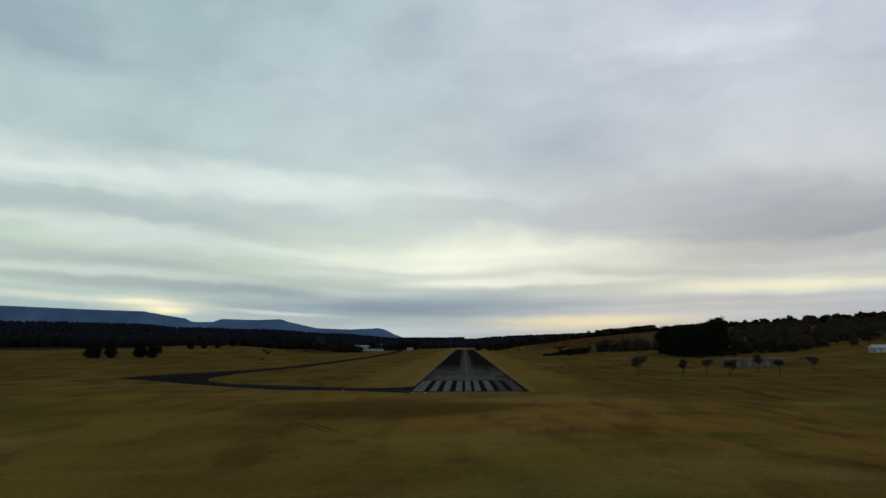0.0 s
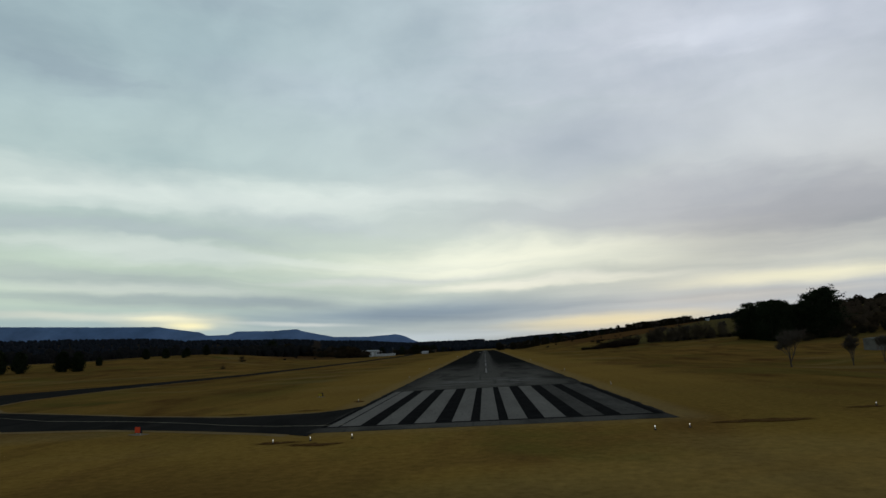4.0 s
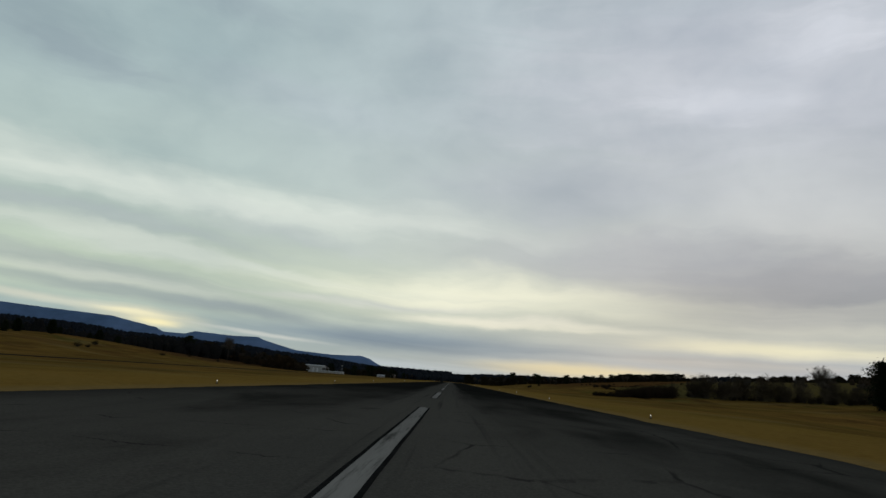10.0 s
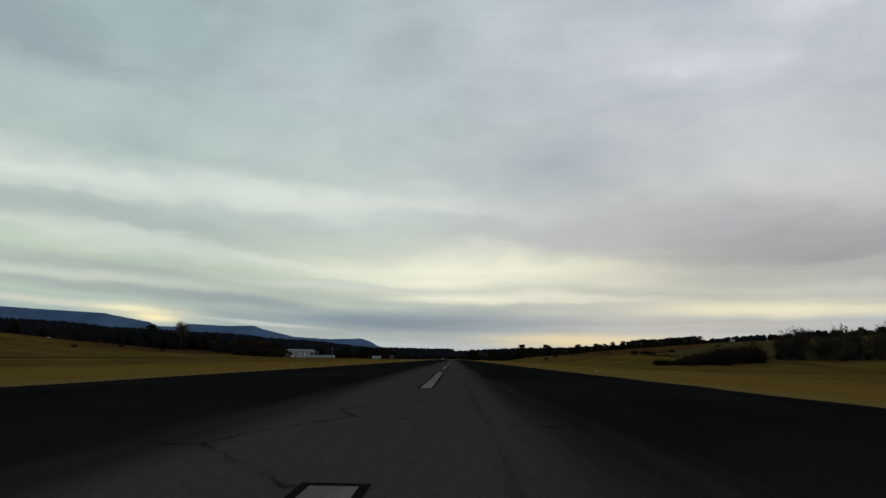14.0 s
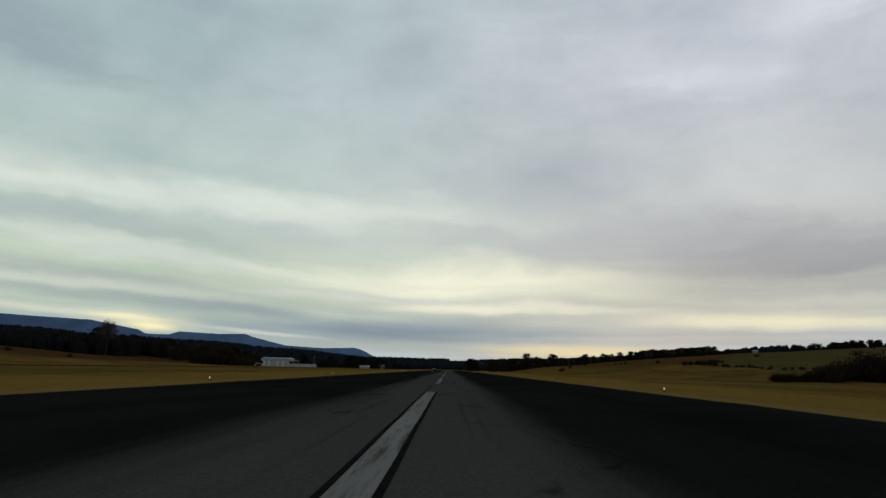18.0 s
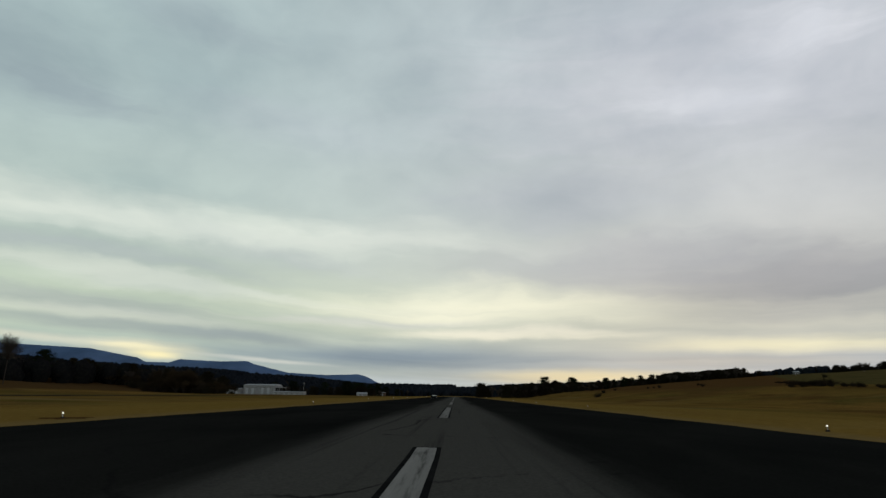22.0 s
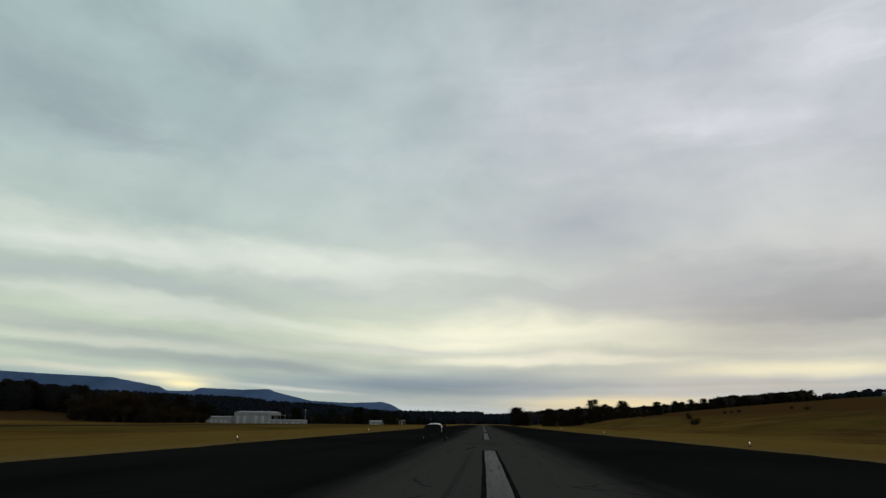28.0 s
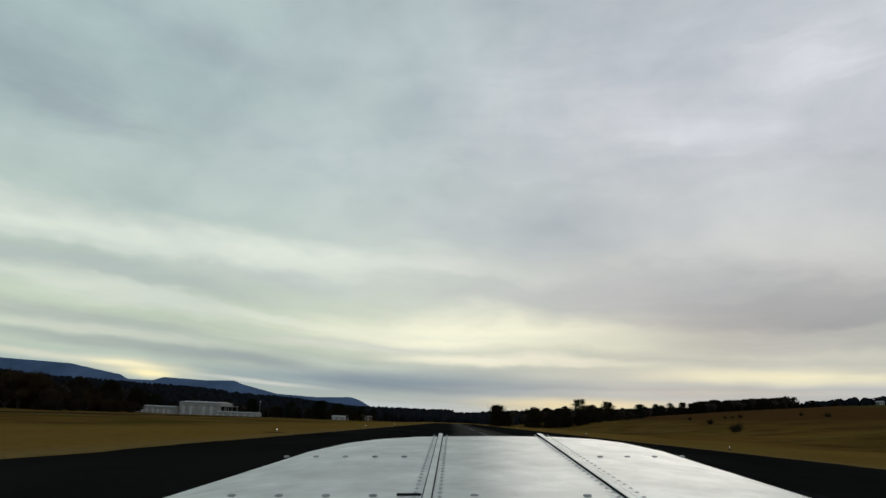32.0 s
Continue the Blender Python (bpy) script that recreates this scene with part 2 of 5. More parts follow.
def grass_material():
    m = bpy.data.materials.new("winter_grass")
    m.use_nodes = True
    q = Graph(m.node_tree)
    b = m.node_tree.nodes["Principled BSDF"]
    at = q.n("ShaderNodeTexCoord").outputs["Object"]
    big = q.noise(at, 0.012, 5, 0.55, 0.6)
    mid = q.noise(q.vec("MULTIPLY", at, (1, 0.35, 1)), 0.09, 5, 0.6)
    small = q.noise(at, 1.4, 5, 0.7)
    c = q.ramp(big, [(0.32, (0.096, 0.066, 0.017, 1)), (0.5, (0.140, 0.086, 0.022, 1)), (0.68, (0.172, 0.098, 0.026, 1))])
    c = q.mix(q.span(mid, 0.47, 0.68), c, (0.084, 0.046, 0.015, 1))
    c = q.mix(q.math("MULTIPLY", q.span(q.noise(q.vec("MULTIPLY", at, (0.7, 1, 1)), 0.045, 5, 0.6, 0.7), 0.5, 0.68), 0.6), c, (0.078, 0.044, 0.016, 1))
    c = q.mix(q.span(q.noise(at, 0.03, 4, 0.6), 0.55, 0.7), c, (0.074, 0.062, 0.016, 1))
    x, y, z = q.sep(at)
    mown = q.noise(q.vec("MULTIPLY", at, (1, 0.03, 1)), 0.22, 4, 0.6)
    lead = q.span(y, 4, -8)
    patchy = q.noise(q.vec("MULTIPLY", at, (0.6, 1, 1)), 0.035, 5, 0.55, 0.8)
    mown = q.math("ADD", q.math("MULTIPLY", mown, q.math("SUBTRACT", 1.0, q.math("MULTIPLY", lead, 0.75))), q.math("MULTIPLY", patchy, q.math("MULTIPLY", lead, 0.75)))
    c = q.mix(1.0, c, q.ramp(mown, [(0.3, (0.86, 0.85, 0.83, 1)), (0.5, (1, 1, 1, 1)), (0.7, (1.12, 1.12, 1.10, 1))]), "MULTIPLY")
    # soft drifts of tan, olive and russet
    drift = q.noise(q.vec("MULTIPLY", at, (0.55, 1, 1)), 0.028, 4, 0.5, 0.9)
    c = q.mix(q.math("MULTIPLY", q.span(drift, 0.52, 0.70), 0.55), c, (0.175, 0.128, 0.050, 1))
    drift = q.noise(q.vec("ADD", q.vec("MULTIPLY", at, (0.5, 1, 1)), (40, 9, 0)), 0.022, 4, 0.5, 0.7)
    c = q.mix(q.math("MULTIPLY", q.span(drift, 0.53, 0.70), 0.5), c, (0.098, 0.050, 0.020, 1))
    drift = q.noise(q.vec("ADD", at, (7, 90, 0)), 0.020, 4, 0.5, 0.7)
    c = q.mix(q.math("MULTIPLY", q.span(drift, 0.52, 0.68), 0.45), c, (0.092, 0.080, 0.020, 1))
    c = q.mix(1.0, c, q.mix(lead, (1, 1, 1, 1), (1.28, 1.30, 1.20, 1)), "MULTIPLY")
    # darker brown patch on the approach
    ex, ey = q.math("DIVIDE", q.math("ADD", x, 16.0), 30.0), q.math("DIVIDE", q.math("ADD", y, 42.0), 24.0)
    brown_area = q.math("ADD", q.math("SQRT", q.math("ADD", q.math("MULTIPLY", ex, ex), q.math("MULTIPLY", ey, ey))), q.math("MULTIPLY", q.math("SUBTRACT", patchy, 0.5), 1.6))
    c = q.mix(q.math("MULTIPLY", q.span(brown_area, 1.15, 0.4), 0.7), c, (0.062, 0.033, 0.013, 1))
    # uncut brown grass up the bank beyond the mown strip
    uncut = q.math("ADD", x, q.math("MULTIPLY", q.math("SUBTRACT", mid, 0.5), 16))
    c = q.mix(q.math("MULTIPLY", q.math("MULTIPLY", q.span(uncut, -158, -168), q.span(y, 500, 570)), 0.9), c, (0.060, 0.034, 0.015, 1))
    slope = q.math("ADD", q.math("SUBTRACT", x, q.math("MULTIPLY", q.math("SUBTRACT", y, 560), 0.10)), q.math("MULTIPLY", q.math("SUBTRACT", patchy, 0.5), 60))
    c = q.mix(q.math("MULTIPLY", q.math("MULTIPLY", q.span(slope, 60, 96), q.span(y, 560, 640)), 0.85), c, (0.078, 0.040, 0.016, 1))
    off = q.math("ADD", q.math("ABSOLUTE", x), q.math("MULTIPLY", q.math("SUBTRACT", mid, 0.5), 18))
    strip = q.math("MULTIPLY", q.span(off, 46, 30), q.span(y, -60, 60))
    c = q.mix(q.math("MULTIPLY", strip, 0.62), c, (0.215, 0.135, 0.034, 1))
    # bleached margin along the pavement
    edge = q.math("ADD", q.math("ABSOLUTE", x), q.math("MULTIPLY", q.math("SUBTRACT", small, 0.5), 3.0))
    c = q.mix(q.math("MULTIPLY", q.math("MULTIPLY", q.span(edge, 20.5, 17.5), q.span(y, -8, 0)), 0.55), c, (0.200, 0.145, 0.066, 1))
    # rougher, greener pasture on the hillside beyond the hedgerow
    line = q.math("ADD", q.math("SUBTRACT", x, q.math("ADD", q.math("MULTIPLY", q.math("SUBTRACT", y, 436), 0.25), q.math("MULTIPLY", q.math("MAXIMUM", q.math("SUBTRACT", y, 600), 0.0), 0.2))), q.math("MULTIPLY", q.math("SUBTRACT", mid, 0.5), 10))
    rough_ = q.math("MULTIPLY", q.span(line, 80, 88), q.span(y, 446, 458))
    c = q.mix(q.math("MULTIPLY", rough_, 0.85), c, q.ramp(mid, [(0.35, (0.060, 0.054, 0.021, 1)), (0.65, (0.092, 0.074, 0.028, 1))]))
    # darker brown ground under the woods
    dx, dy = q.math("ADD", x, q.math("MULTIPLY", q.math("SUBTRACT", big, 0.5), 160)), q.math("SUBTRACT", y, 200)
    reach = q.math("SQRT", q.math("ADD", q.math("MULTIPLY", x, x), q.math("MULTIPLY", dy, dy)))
    wood_floor = q.math("MAXIMUM", q.span(reach, 1290, 1340), q.math("MULTIPLY", q.span(dx, -320, -350), q.span(y, 420, 470)))
    wood_floor = q.math("MAXIMUM", wood_floor, q.math("MULTIPLY", q.span(dx, 535, 560), q.span(y, 280, 330)))
    c = q.mix(wood_floor, c, (0.030, 0.026, 0.020, 1))
    c = q.mix(1.0, c, q.ramp(small, [(0.25, (0.66, 0.66, 0.66, 1)), (0.75, (1.3, 1.28, 1.22, 1))]), "MULTIPLY")
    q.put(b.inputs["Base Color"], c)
    b.inputs["Roughness"].default_value = 1.0
    b.inputs["Specular IOR Level"].default_value = 0.0
    bp = q.n("ShaderNodeBump")
    bp.inputs["Strength"].default_value, bp.inputs["Distance"].default_value = 0.6, 0.08
    q.put(bp.inputs["Height"], q.noise(at, 5.0, 5, 0.75))
    q.put(b.inputs["Normal"], bp.outputs[0])
    return m


def asphalt_material(name="asphalt", runway=True):
    """Dark asphalt; on the runway a paler strip worn along the middle, seams, tar and rubber."""
    m = bpy.data.materials.new(name)
    m.use_nodes = True
    q = Graph(m.node_tree)
    b = m.node_tree.nodes["Principled BSDF"]
    at = q.n("ShaderNodeTexCoord").outputs["Object"]
    x, y, z = q.sep(at)
    long = q.noise(q.vec("MULTIPLY", at, (1.0, 0.035, 1)), 0.5, 5, 0.6)
    patch = q.noise(q.vec("MULTIPLY", at, (1.0, 0.3, 1)), 0.16, 5, 0.6, 0.5)
    grain = q.noise(at, 14.0, 3, 0.8)
    c = q.ramp(patch, [(0.3, (0.008, 0.0085, 0.008, 1)), (0.7, (0.016, 0.016, 0.0145, 1))] if runway else [(0.3, (0.012, 0.012, 0.0115, 1)), (0.7, (0.024, 0.023, 0.021, 1))])
    if runway:
        off = q.math("ADD", q.math("ABSOLUTE", x), q.math("MULTIPLY", q.math("SUBTRACT", long, 0.5), 3.6))
        c = q.mix(q.span(off, 4.8, 2.0), c, (0.062, 0.059, 0.053, 1))
        head = q.math("MULTIPLY", q.span(y, 230, 90), q.span(off, 20, 12))
        c = q.mix(q.math("MULTIPLY", head, q.span(patch, 0.25, 0.6, 0.25, 0.95)), c, (0.080, 0.075, 0.066, 1))
        faded = q.math("MULTIPLY", q.math("MULTIPLY", q.span(y, 52, 60), q.span(y, 92, 74)), q.span(q.noise(q.vec("MULTIPLY", at, (0.35, 1, 1)), 0.3, 5, 0.65), 0.47, 0.66))
        c = q.mix(q.math("MULTIPLY", faded, q.span(off, 12, 8)), c, (0.150, 0.145, 0.135, 1))
        rubber = q.math("MULTIPLY", q.span(q.noise(q.vec("MULTIPLY", at, (1.6, 0.02, 1)), 1.0, 4, 0.6), 0.55, 0.72), q.span(off, 5.5, 2.0))
        c = q.mix(q.math("MULTIPLY", rubber, 0.55), c, (0.018, 0.018, 0.018, 1))
    # tar-filled cracks
    v = q.n("ShaderNodeTexVoronoi")
    v.feature = "DISTANCE_TO_EDGE"
    q.put(v.inputs["Vector"], q.vec("ADD", at, q.vec("SCALE", q.xyz(patch, long, 0.0), s=4.0)))
    v.inputs["Scale"].default_value = 0.11
    crack = q.math("MULTIPLY", q.span(v.outputs["Distance"], 0.012, 0.002), q.span(long, 0.45, 0.6))
    c = q.mix(q.math("MULTIPLY", crack, 0.7), c, (0.010, 0.010, 0.010, 1))
    c = q.mix(1.0, c, q.ramp(grain, [(0.3, (0.75, 0.75, 0.75, 1)), (0.7, (1.25, 1.25, 1.25, 1))]), "MULTIPLY")
    q.put(b.inputs["Base Color"], c)
    b.inputs["Roughness"].default_value = 0.95
    b.inputs["Specular IOR Level"].default_value = 0.0
    bp = q.n("ShaderNodeBump")
    bp.inputs["Strength"].default_value, bp.inputs["Distance"].default_value = 0.5, 0.01
    q.put(bp.inputs["Height"], grain)
    q.put(b.inputs["Normal"], bp.outputs[0])
    return m


GRASS = grass_material()
RUNWAY = asphalt_material("runway_asphalt")
TAXI = asphalt_material("taxiway_asphalt", False)
PAINT = material("worn_white_paint", [(0.120, 0.113, 0.102), (0.168, 0.158, 0.143), (0.07, 0.066, 0.060)], (0.35, 3.0), 0.9, 0.2, stretch=(1, 0.25, 1))
DASH = material("white_line_paint", [(0.15, 0.145, 0.135), (0.26, 0.25, 0.235), (0.055, 0.053, 0.050)], (0.8, 5.0), 0.9, 0.2, stretch=(1, 0.05, 1))
PAINT_OLD = material("nearly_gone_paint", [(0.045, 0.043, 0.039), (0.09, 0.085, 0.077), (0.03, 0.029, 0.026)], (0.3, 2.0), 0.9, 0.2, stretch=(1, 0.25, 1))
TAR = material("black_border_paint", [(0.008, 0.008, 0.008), (0.016, 0.016, 0.016)], (0.5, 5), 0.9, 0.1)
YELLOW = material("faded_yellow_paint", [(0.16, 0.15, 0.11), (0.22, 0.20, 0.14)], (0.5, 4), 0.9, 0.1)
BARK = material("bark", [(0.035, 0.028, 0.022), (0.06, 0.05, 0.042)], (1.5, 12), 0.95, 0.6)
TWIG = material("bare_twigs", [(0.05, 0.042, 0.036), (0.075, 0.063, 0.052)], (1, 9), 0.95, 0.2, per_thing=0.2)
NEEDLE = material("pine_needles", [(0.008, 0.012, 0.006), (0.017, 0.023, 0.011)], (0.4, 3), 0.85, 0.0, per_thing=0.25)
SHRUB = material("dark_shrub", [(0.017, 0.015, 0.010), (0.031, 0.025, 0.015)], (0.4, 3), 0.9, 0.0, per_thing=0.25)
THICK = material("tangled_winter_woods", [(0.007, 0.008, 0.009), (0.013, 0.013, 0.013), (0.017, 0.015, 0.012)], (0.06, 0.6), 0.95, 0.0)
BRIAR = material("russet_brush", [(0.017, 0.013, 0.009), (0.030, 0.021, 0.014)], (0.4, 3), 0.95, 0.0, per_thing=0.25)
# bluish cast stands for the haze of distance, mixed into the bark-dark tones
WOODS = material("haze_blue_woods", [(0.009, 0.012, 0.017), (0.016, 0.019, 0.025), (0.020, 0.020, 0.022)], (0.02, 0.2), 0.95, 0.0)
# aerial haze over the ridge is painted in as blue base colour
RIDGE = material("haze_blue_ridge", [(0.086, 0.143, 0.262), (0.110, 0.168, 0.292)], (0.0015, 0.0045), 1.0, 0.0, spec=0.0)
WHITE = material("white_sheet_metal", [(0.25, 0.255, 0.255), (0.34, 0.34, 0.335)], (0.3, 4), 0.55, 0.1)
ROOF = material("pale_metal_roof", [(0.36, 0.375, 0.39), (0.48, 0.49, 0.50)], (0.3, 4), 0.5, 0.1)
BROWN = material("brown_siding", [(0.09, 0.06, 0.045), (0.14, 0.10, 0.075)], (0.5, 5), 0.8, 0.2)
DARK = material("dark_opening", [(0.015, 0.016, 0.018), (0.03, 0.03, 0.032)], (0.5, 5), 0.5, 0.0)
STEEL = material("galvanised_steel", [(0.35, 0.36, 0.37), (0.45, 0.46, 0.47)], (2, 20), 0.45, 0.1, metal=0.8)
RED = material("red_sign_face", [(0.42, 0.045, 0.02), (0.55, 0.07, 0.03)], (1.5, 12), 0.6, 0.1)
LENSGLASS = bpy.data.materials.new("lit_lens")
LENSGLASS.use_nodes = True
lb = LENSGLASS.node_tree.nodes["Principled BSDF"]
lb.inputs["Base Color"].default_value = (0.9, 0.88, 0.8, 1)
lb.inputs["Emission Color"].default_value = (1.0, 0.93, 0.78, 1)
lb.inputs["Emission Strength"].default_value = 1.1


# ---- mesh helpers ----
def mesh_of(name, verts, faces, material_):
    me = bpy.data.meshes.new(name)
    me.from_pydata([tuple(v) for v in verts], [], faces)
    me.materials.append(material_)
    me.update()
    return me


def part(name, bm, material_, parent=None, label="", smooth=False):
    """Link a bmesh as one mesh object, under parent if there is one."""
    me = bpy.data.meshes.new(name)
    bm.to_mesh(me)
    bm.free()
    me.materials.append(material_)
    if smooth:
        for p in me.polygons:
            p.use_smooth = True
    ob = new(name, me)
    ob.parent = parent
    if label:
        ob["label"] = label
    return ob


def box(bm, x0, y0, z0, x1, y1, z1, bevel=0.0):
    made = bmesh.ops.create_cube(bm, size=1.0)["verts"]
    for v in made:
        v.co = Vector(((x0 + x1) / 2 + v.co.x * (x1 - x0), (y0 + y1) / 2 + v.co.y * (y1 - y0), (z0 + z1) / 2 + v.co.z * (z1 - z0)))
    if bevel:
        bmesh.ops.bevel(bm, geom=list({e_ for v in made for e_ in v.link_edges}), offset=bevel, segments=1, affect="EDGES")
    return bm


def boxed(name, dims, material_, parent=None, label="", bevel=0.0):
    return part(name, box(bmesh.new(), *dims, bevel=bevel), material_, parent, label)


def tube_into(verts, faces, p, q_, r0, r1, sides=5):
    p, q_ = Vector(p), Vector(q_)
    d = (q_ - p).normalized()
    u = d.orthogonal().normalized()
    w = d.cross(u)
    base = len(verts)
    for c, r in ((p, r0), (q_, r1)):
        for k in range(sides):
            t = 2 * math.pi * k / sides
            verts.append(c + u * (r * math.cos(t)) + w * (r * math.sin(t)))
    for k in range(sides):
        n_ = (k + 1) % sides
        faces.append((base + k, base + n_, base + sides + n_, base + sides + k))


def step(t):
    t = min(1.0, max(0.0, t))
    return t * t * (3 - 2 * t)


def along(t, knots):
    """Smooth interpolation through (t, value) knots."""
    if t <= knots[0][0]:
        return knots[0][1]
    for (a_, va), (b_, vb) in zip(knots, knots[1:]):
        if t <= b_:
            return va + (vb - va) * step((t - a_) / (b_ - a_))
    return knots[-1][1]


# ---- the lie of the land ----
RIGHT_RIDGE = [(-400, 6), (100, 10), (450, 26), (700, 36), (900, 38), (1060, 38), (1340, 39), (1700, 35), (2100, 24), (2700, 10), (3500, 4)]
LEFT_BANK = [(150, 0), (300, 5), (430, 10), (520, 12), (620, 9), (720, 4), (800, 7), (870, 10.5), (920, 5), (980, -2), (1500, -2)]
FOREST_HILL = [(-60, 110), (-38, 92), (-32, 88), (-27, 74), (-20, 66), (-14, 50), (-6, 27), (0, 24), (8, 30), (20, 40), (60, 60)]


def land(x, y):
    """Height of the ground."""
    z = 0.0
    flat = step((abs(x) - 24) / 60)
    if x > 0:
        z -= 3.0 * step((x - 36) / 60) * step((330 - y) / 150) * step((y + 260) / 150)
        z += 6.5 * step((x - 45) / 75) * step((y - 400) / 150) * (1 - step((x - 190) / 260))
        z += along(y, RIGHT_RIDGE) * step((x - 90) / 440) * (1 - 0.5 * step((x - 700) / 900))
    else:
        z += along(y, LEFT_BANK) * step((-x - 128 - 38 * step((y - 700) / 120)) / (130 + 30 * step((y - 700) / 120)))
        flat = step((-x - 135) / 60)
        z -= 1.5 * step((y - 900) / 150) * step((-x - 24) / 60)
    z += 2.4 * math.exp(-((x - 172) / 62) ** 2 - ((y - 330) / 58) ** 2)
    r = math.hypot(x, y - 200)
    if y > 0:
        z += (along(math.degrees(math.atan2(x, y - 200)), FOREST_HILL)) * step((r - 1500) / 900) * (1 if x < 0 else step((900 - x) / 700) * 0.7)
    z += flat * (noise.noise(Vector((x * 0.012, y * 0.012, 0.3))) * 1.1 + noise.noise(Vector((x * 0.045, y * 0.045, 5.3))) * 0.35)
    return z


def spaced(stops):
    out = []
    for a_, b_, s in stops:
        out += list(np.arange(a_, b_, s))
    return out + [stops[-1][1]]


gx = spaced([(-5600, -1600, 250), (-1600, -420, 40), (-420, -130, 12), (-130, 130, 6.5), (130, 620, 12), (620, 1600, 40), (1600, 5600, 250)])
gy = spaced([(-2600, -300, 150), (-300, 700, 10), (700, 1600, 20), (1600, 3000, 50), (3000, 5400, 200)])
verts = [(x, y, land(x, y)) for y in gy for x in gx]
nx = len(gx)
faces = [(j * nx + i, j * nx + i + 1, (j + 1) * nx + i + 1, (j + 1) * nx + i) for j in range(len(gy) - 1) for i in range(nx - 1)]
ground = new("ground", mesh_of("ground", verts, faces, GRASS))
for p in ground.data.polygons:
    p.use_smooth = True
tagged(ground, "dry golden-brown winter grass field rising to low hills", "grass", kind="structure")

# ---- runway and taxiway ----
RUNWAY_END, HALF = 1080.0, 16.5


def strip(name, left, right, z, material_, label="", category="", kind="structure", parent=None):
    """A thin paved sheet between two edge lines, with a small skirt."""
    vs, fs = [], []
    n_ = len(left)
    for (lx, ly), (rx, ry) in zip(left, right):
        vs += [(lx, ly, z), (rx, ry, z), (lx - 0.02, ly, z - 0.06), (rx + 0.02, ry, z - 0.06)]
    for i in range(n_ - 1):
        k, m = 4 * i, 4 * i + 4
        fs += [(k, k + 1, m + 1, m), (k, m, m + 2, k + 2), (k + 1, k + 3, m + 3, m + 1)]
    fs += [(0, 2, 3, 1), (4 * n_ - 4, 4 * n_ - 3, 4 * n_ - 1, 4 * n_ - 2)]
    ob = new(name, mesh_of(name, vs, fs, material_))
    ob.parent = parent
    if label:
        tagged(ob, label, category, kind=kind)
    return ob


ys = [-3.0 + 2.0 * i for i in range(int((RUNWAY_END + 3) / 2) + 1)]
wob = lambda y, s: 0.40 * noise.noise(Vector((y * 0.10, s, 0))) + 0.30 * noise.noise(Vector((y * 0.37, s, 4)))
runway = strip("runway", [(-HALF + wob(y, 1), y) for y in ys], [(HALF + wob(y, 7), y) for y in ys], 0.05, RUNWAY,
               "long dark asphalt runway with paler worn middle", "runway")


def paint(name, x0, y0, x1, y1, z, material_, parent):
    vs, n_ = [], max(2, int((y1 - y0) / 3))
    for i in range(n_ + 1):
        y = y0 + (y1 - y0) * i / n_
        j = 0.03 * noise.noise(Vector((x0, y * 0.7, 2)))
        vs += [(x0 + j, y, z), (x1 + j, y, z)]
    ob = new(name, mesh_of(name, vs, [(2 * i, 2 * i + 1, 2 * i + 3, 2 * i + 2) for i in range(n_)], material_))
    ob.parent = parent
    return ob


for x0, x1 in ((-0.90, 0.90), (1.8, 3.6), (5.2, 7.2), (8.8, 10.8), (12.4, 15.3)):
    paint("threshold_bar", x0, 1.0, x1, 49.5, 0.056, PAINT_OLD if x0 > 8 else PAINT, runway)
    if x0 > 12:
        paint("threshold_bar", -15.6, 1.0, -14.5, 49.5, 0.056, PAINT, runway)
        paint("threshold_bar", -14.3, 1.0, -12.4, 49.5, 0.056, PAINT, runway)
    elif x0 > 0:
        paint("threshold_bar", -x1, 1.0, -x0, 49.5, 0.056, PAINT, runway)
for x0, x1 in ((-16.2, 16.2),):
    paint("black_surround", x0, 0.2, x1, 50.2, 0.053, TAR, runway)
k = 0
while 112.6 + 60.96 * k + 36.6 < RUNWAY_END:
    y0 = 112.6 + 60.96 * k
    paint("line_border", -0.40, y0 - 0.2, 0.40, y0 + 36.8, 0.055, TAR, runway)
    paint("centre_line", -0.28, y0, 0.28, y0 + 36.6, 0.059, DASH, runway)
    k += 1
# what is left of the worn figures ahead of the bars
for x0, y0, y1 in ((1.7, 62, 80), (4.4, 64, 76), (-3.9, 64, 70)):
    paint("figure_border", x0, y0, x0 + 0.07, y1, 0.057, TAR, runway)

for x0, y0, w_, l_ in ((0.8, 362.8, 0.22, 1.3), (1.3, 363.3, 0.18, 0.9), (1.75, 361.8, 0.24, 1.1), (0.75, 354.6, 0.2, 1.5), (1.2, 355.0, 0.2, 1.0)):
    paint("tar_patch", x0 - w_ / 2, y0, x0 + w_ / 2, y0 + l_, 0.060, TAR, runway)
link_l = [(-15.9, 25), (-18, 19.5), (-21, 16.5), (-31, 15.6), (-46, 22.5), (-62, 32), (-80, 42), (-96, 60), (-103, 80), (-104, 115), (-99, 160), (-93, 210), (-90, 300), (-88, 420), (-90, 620), (-96, 800), (-110, 980)]
link_r = [(-15.9, -5.0), (-18, -3.4), (-21, -1.6), (-28, 2.0), (-42, 8.0), (-55, 10), (-74, 24), (-99, 45), (-144, 84), (-138, 112), (-116, 160), (-104, 215), (-101, 300), (-99, 420), (-101, 620), (-108, 800), (-124, 980)]
taxiway = strip("taxiway", link_r, link_l, 0.045, TAXI, "dark asphalt taxiway curving off the runway threshold", "taxiway")
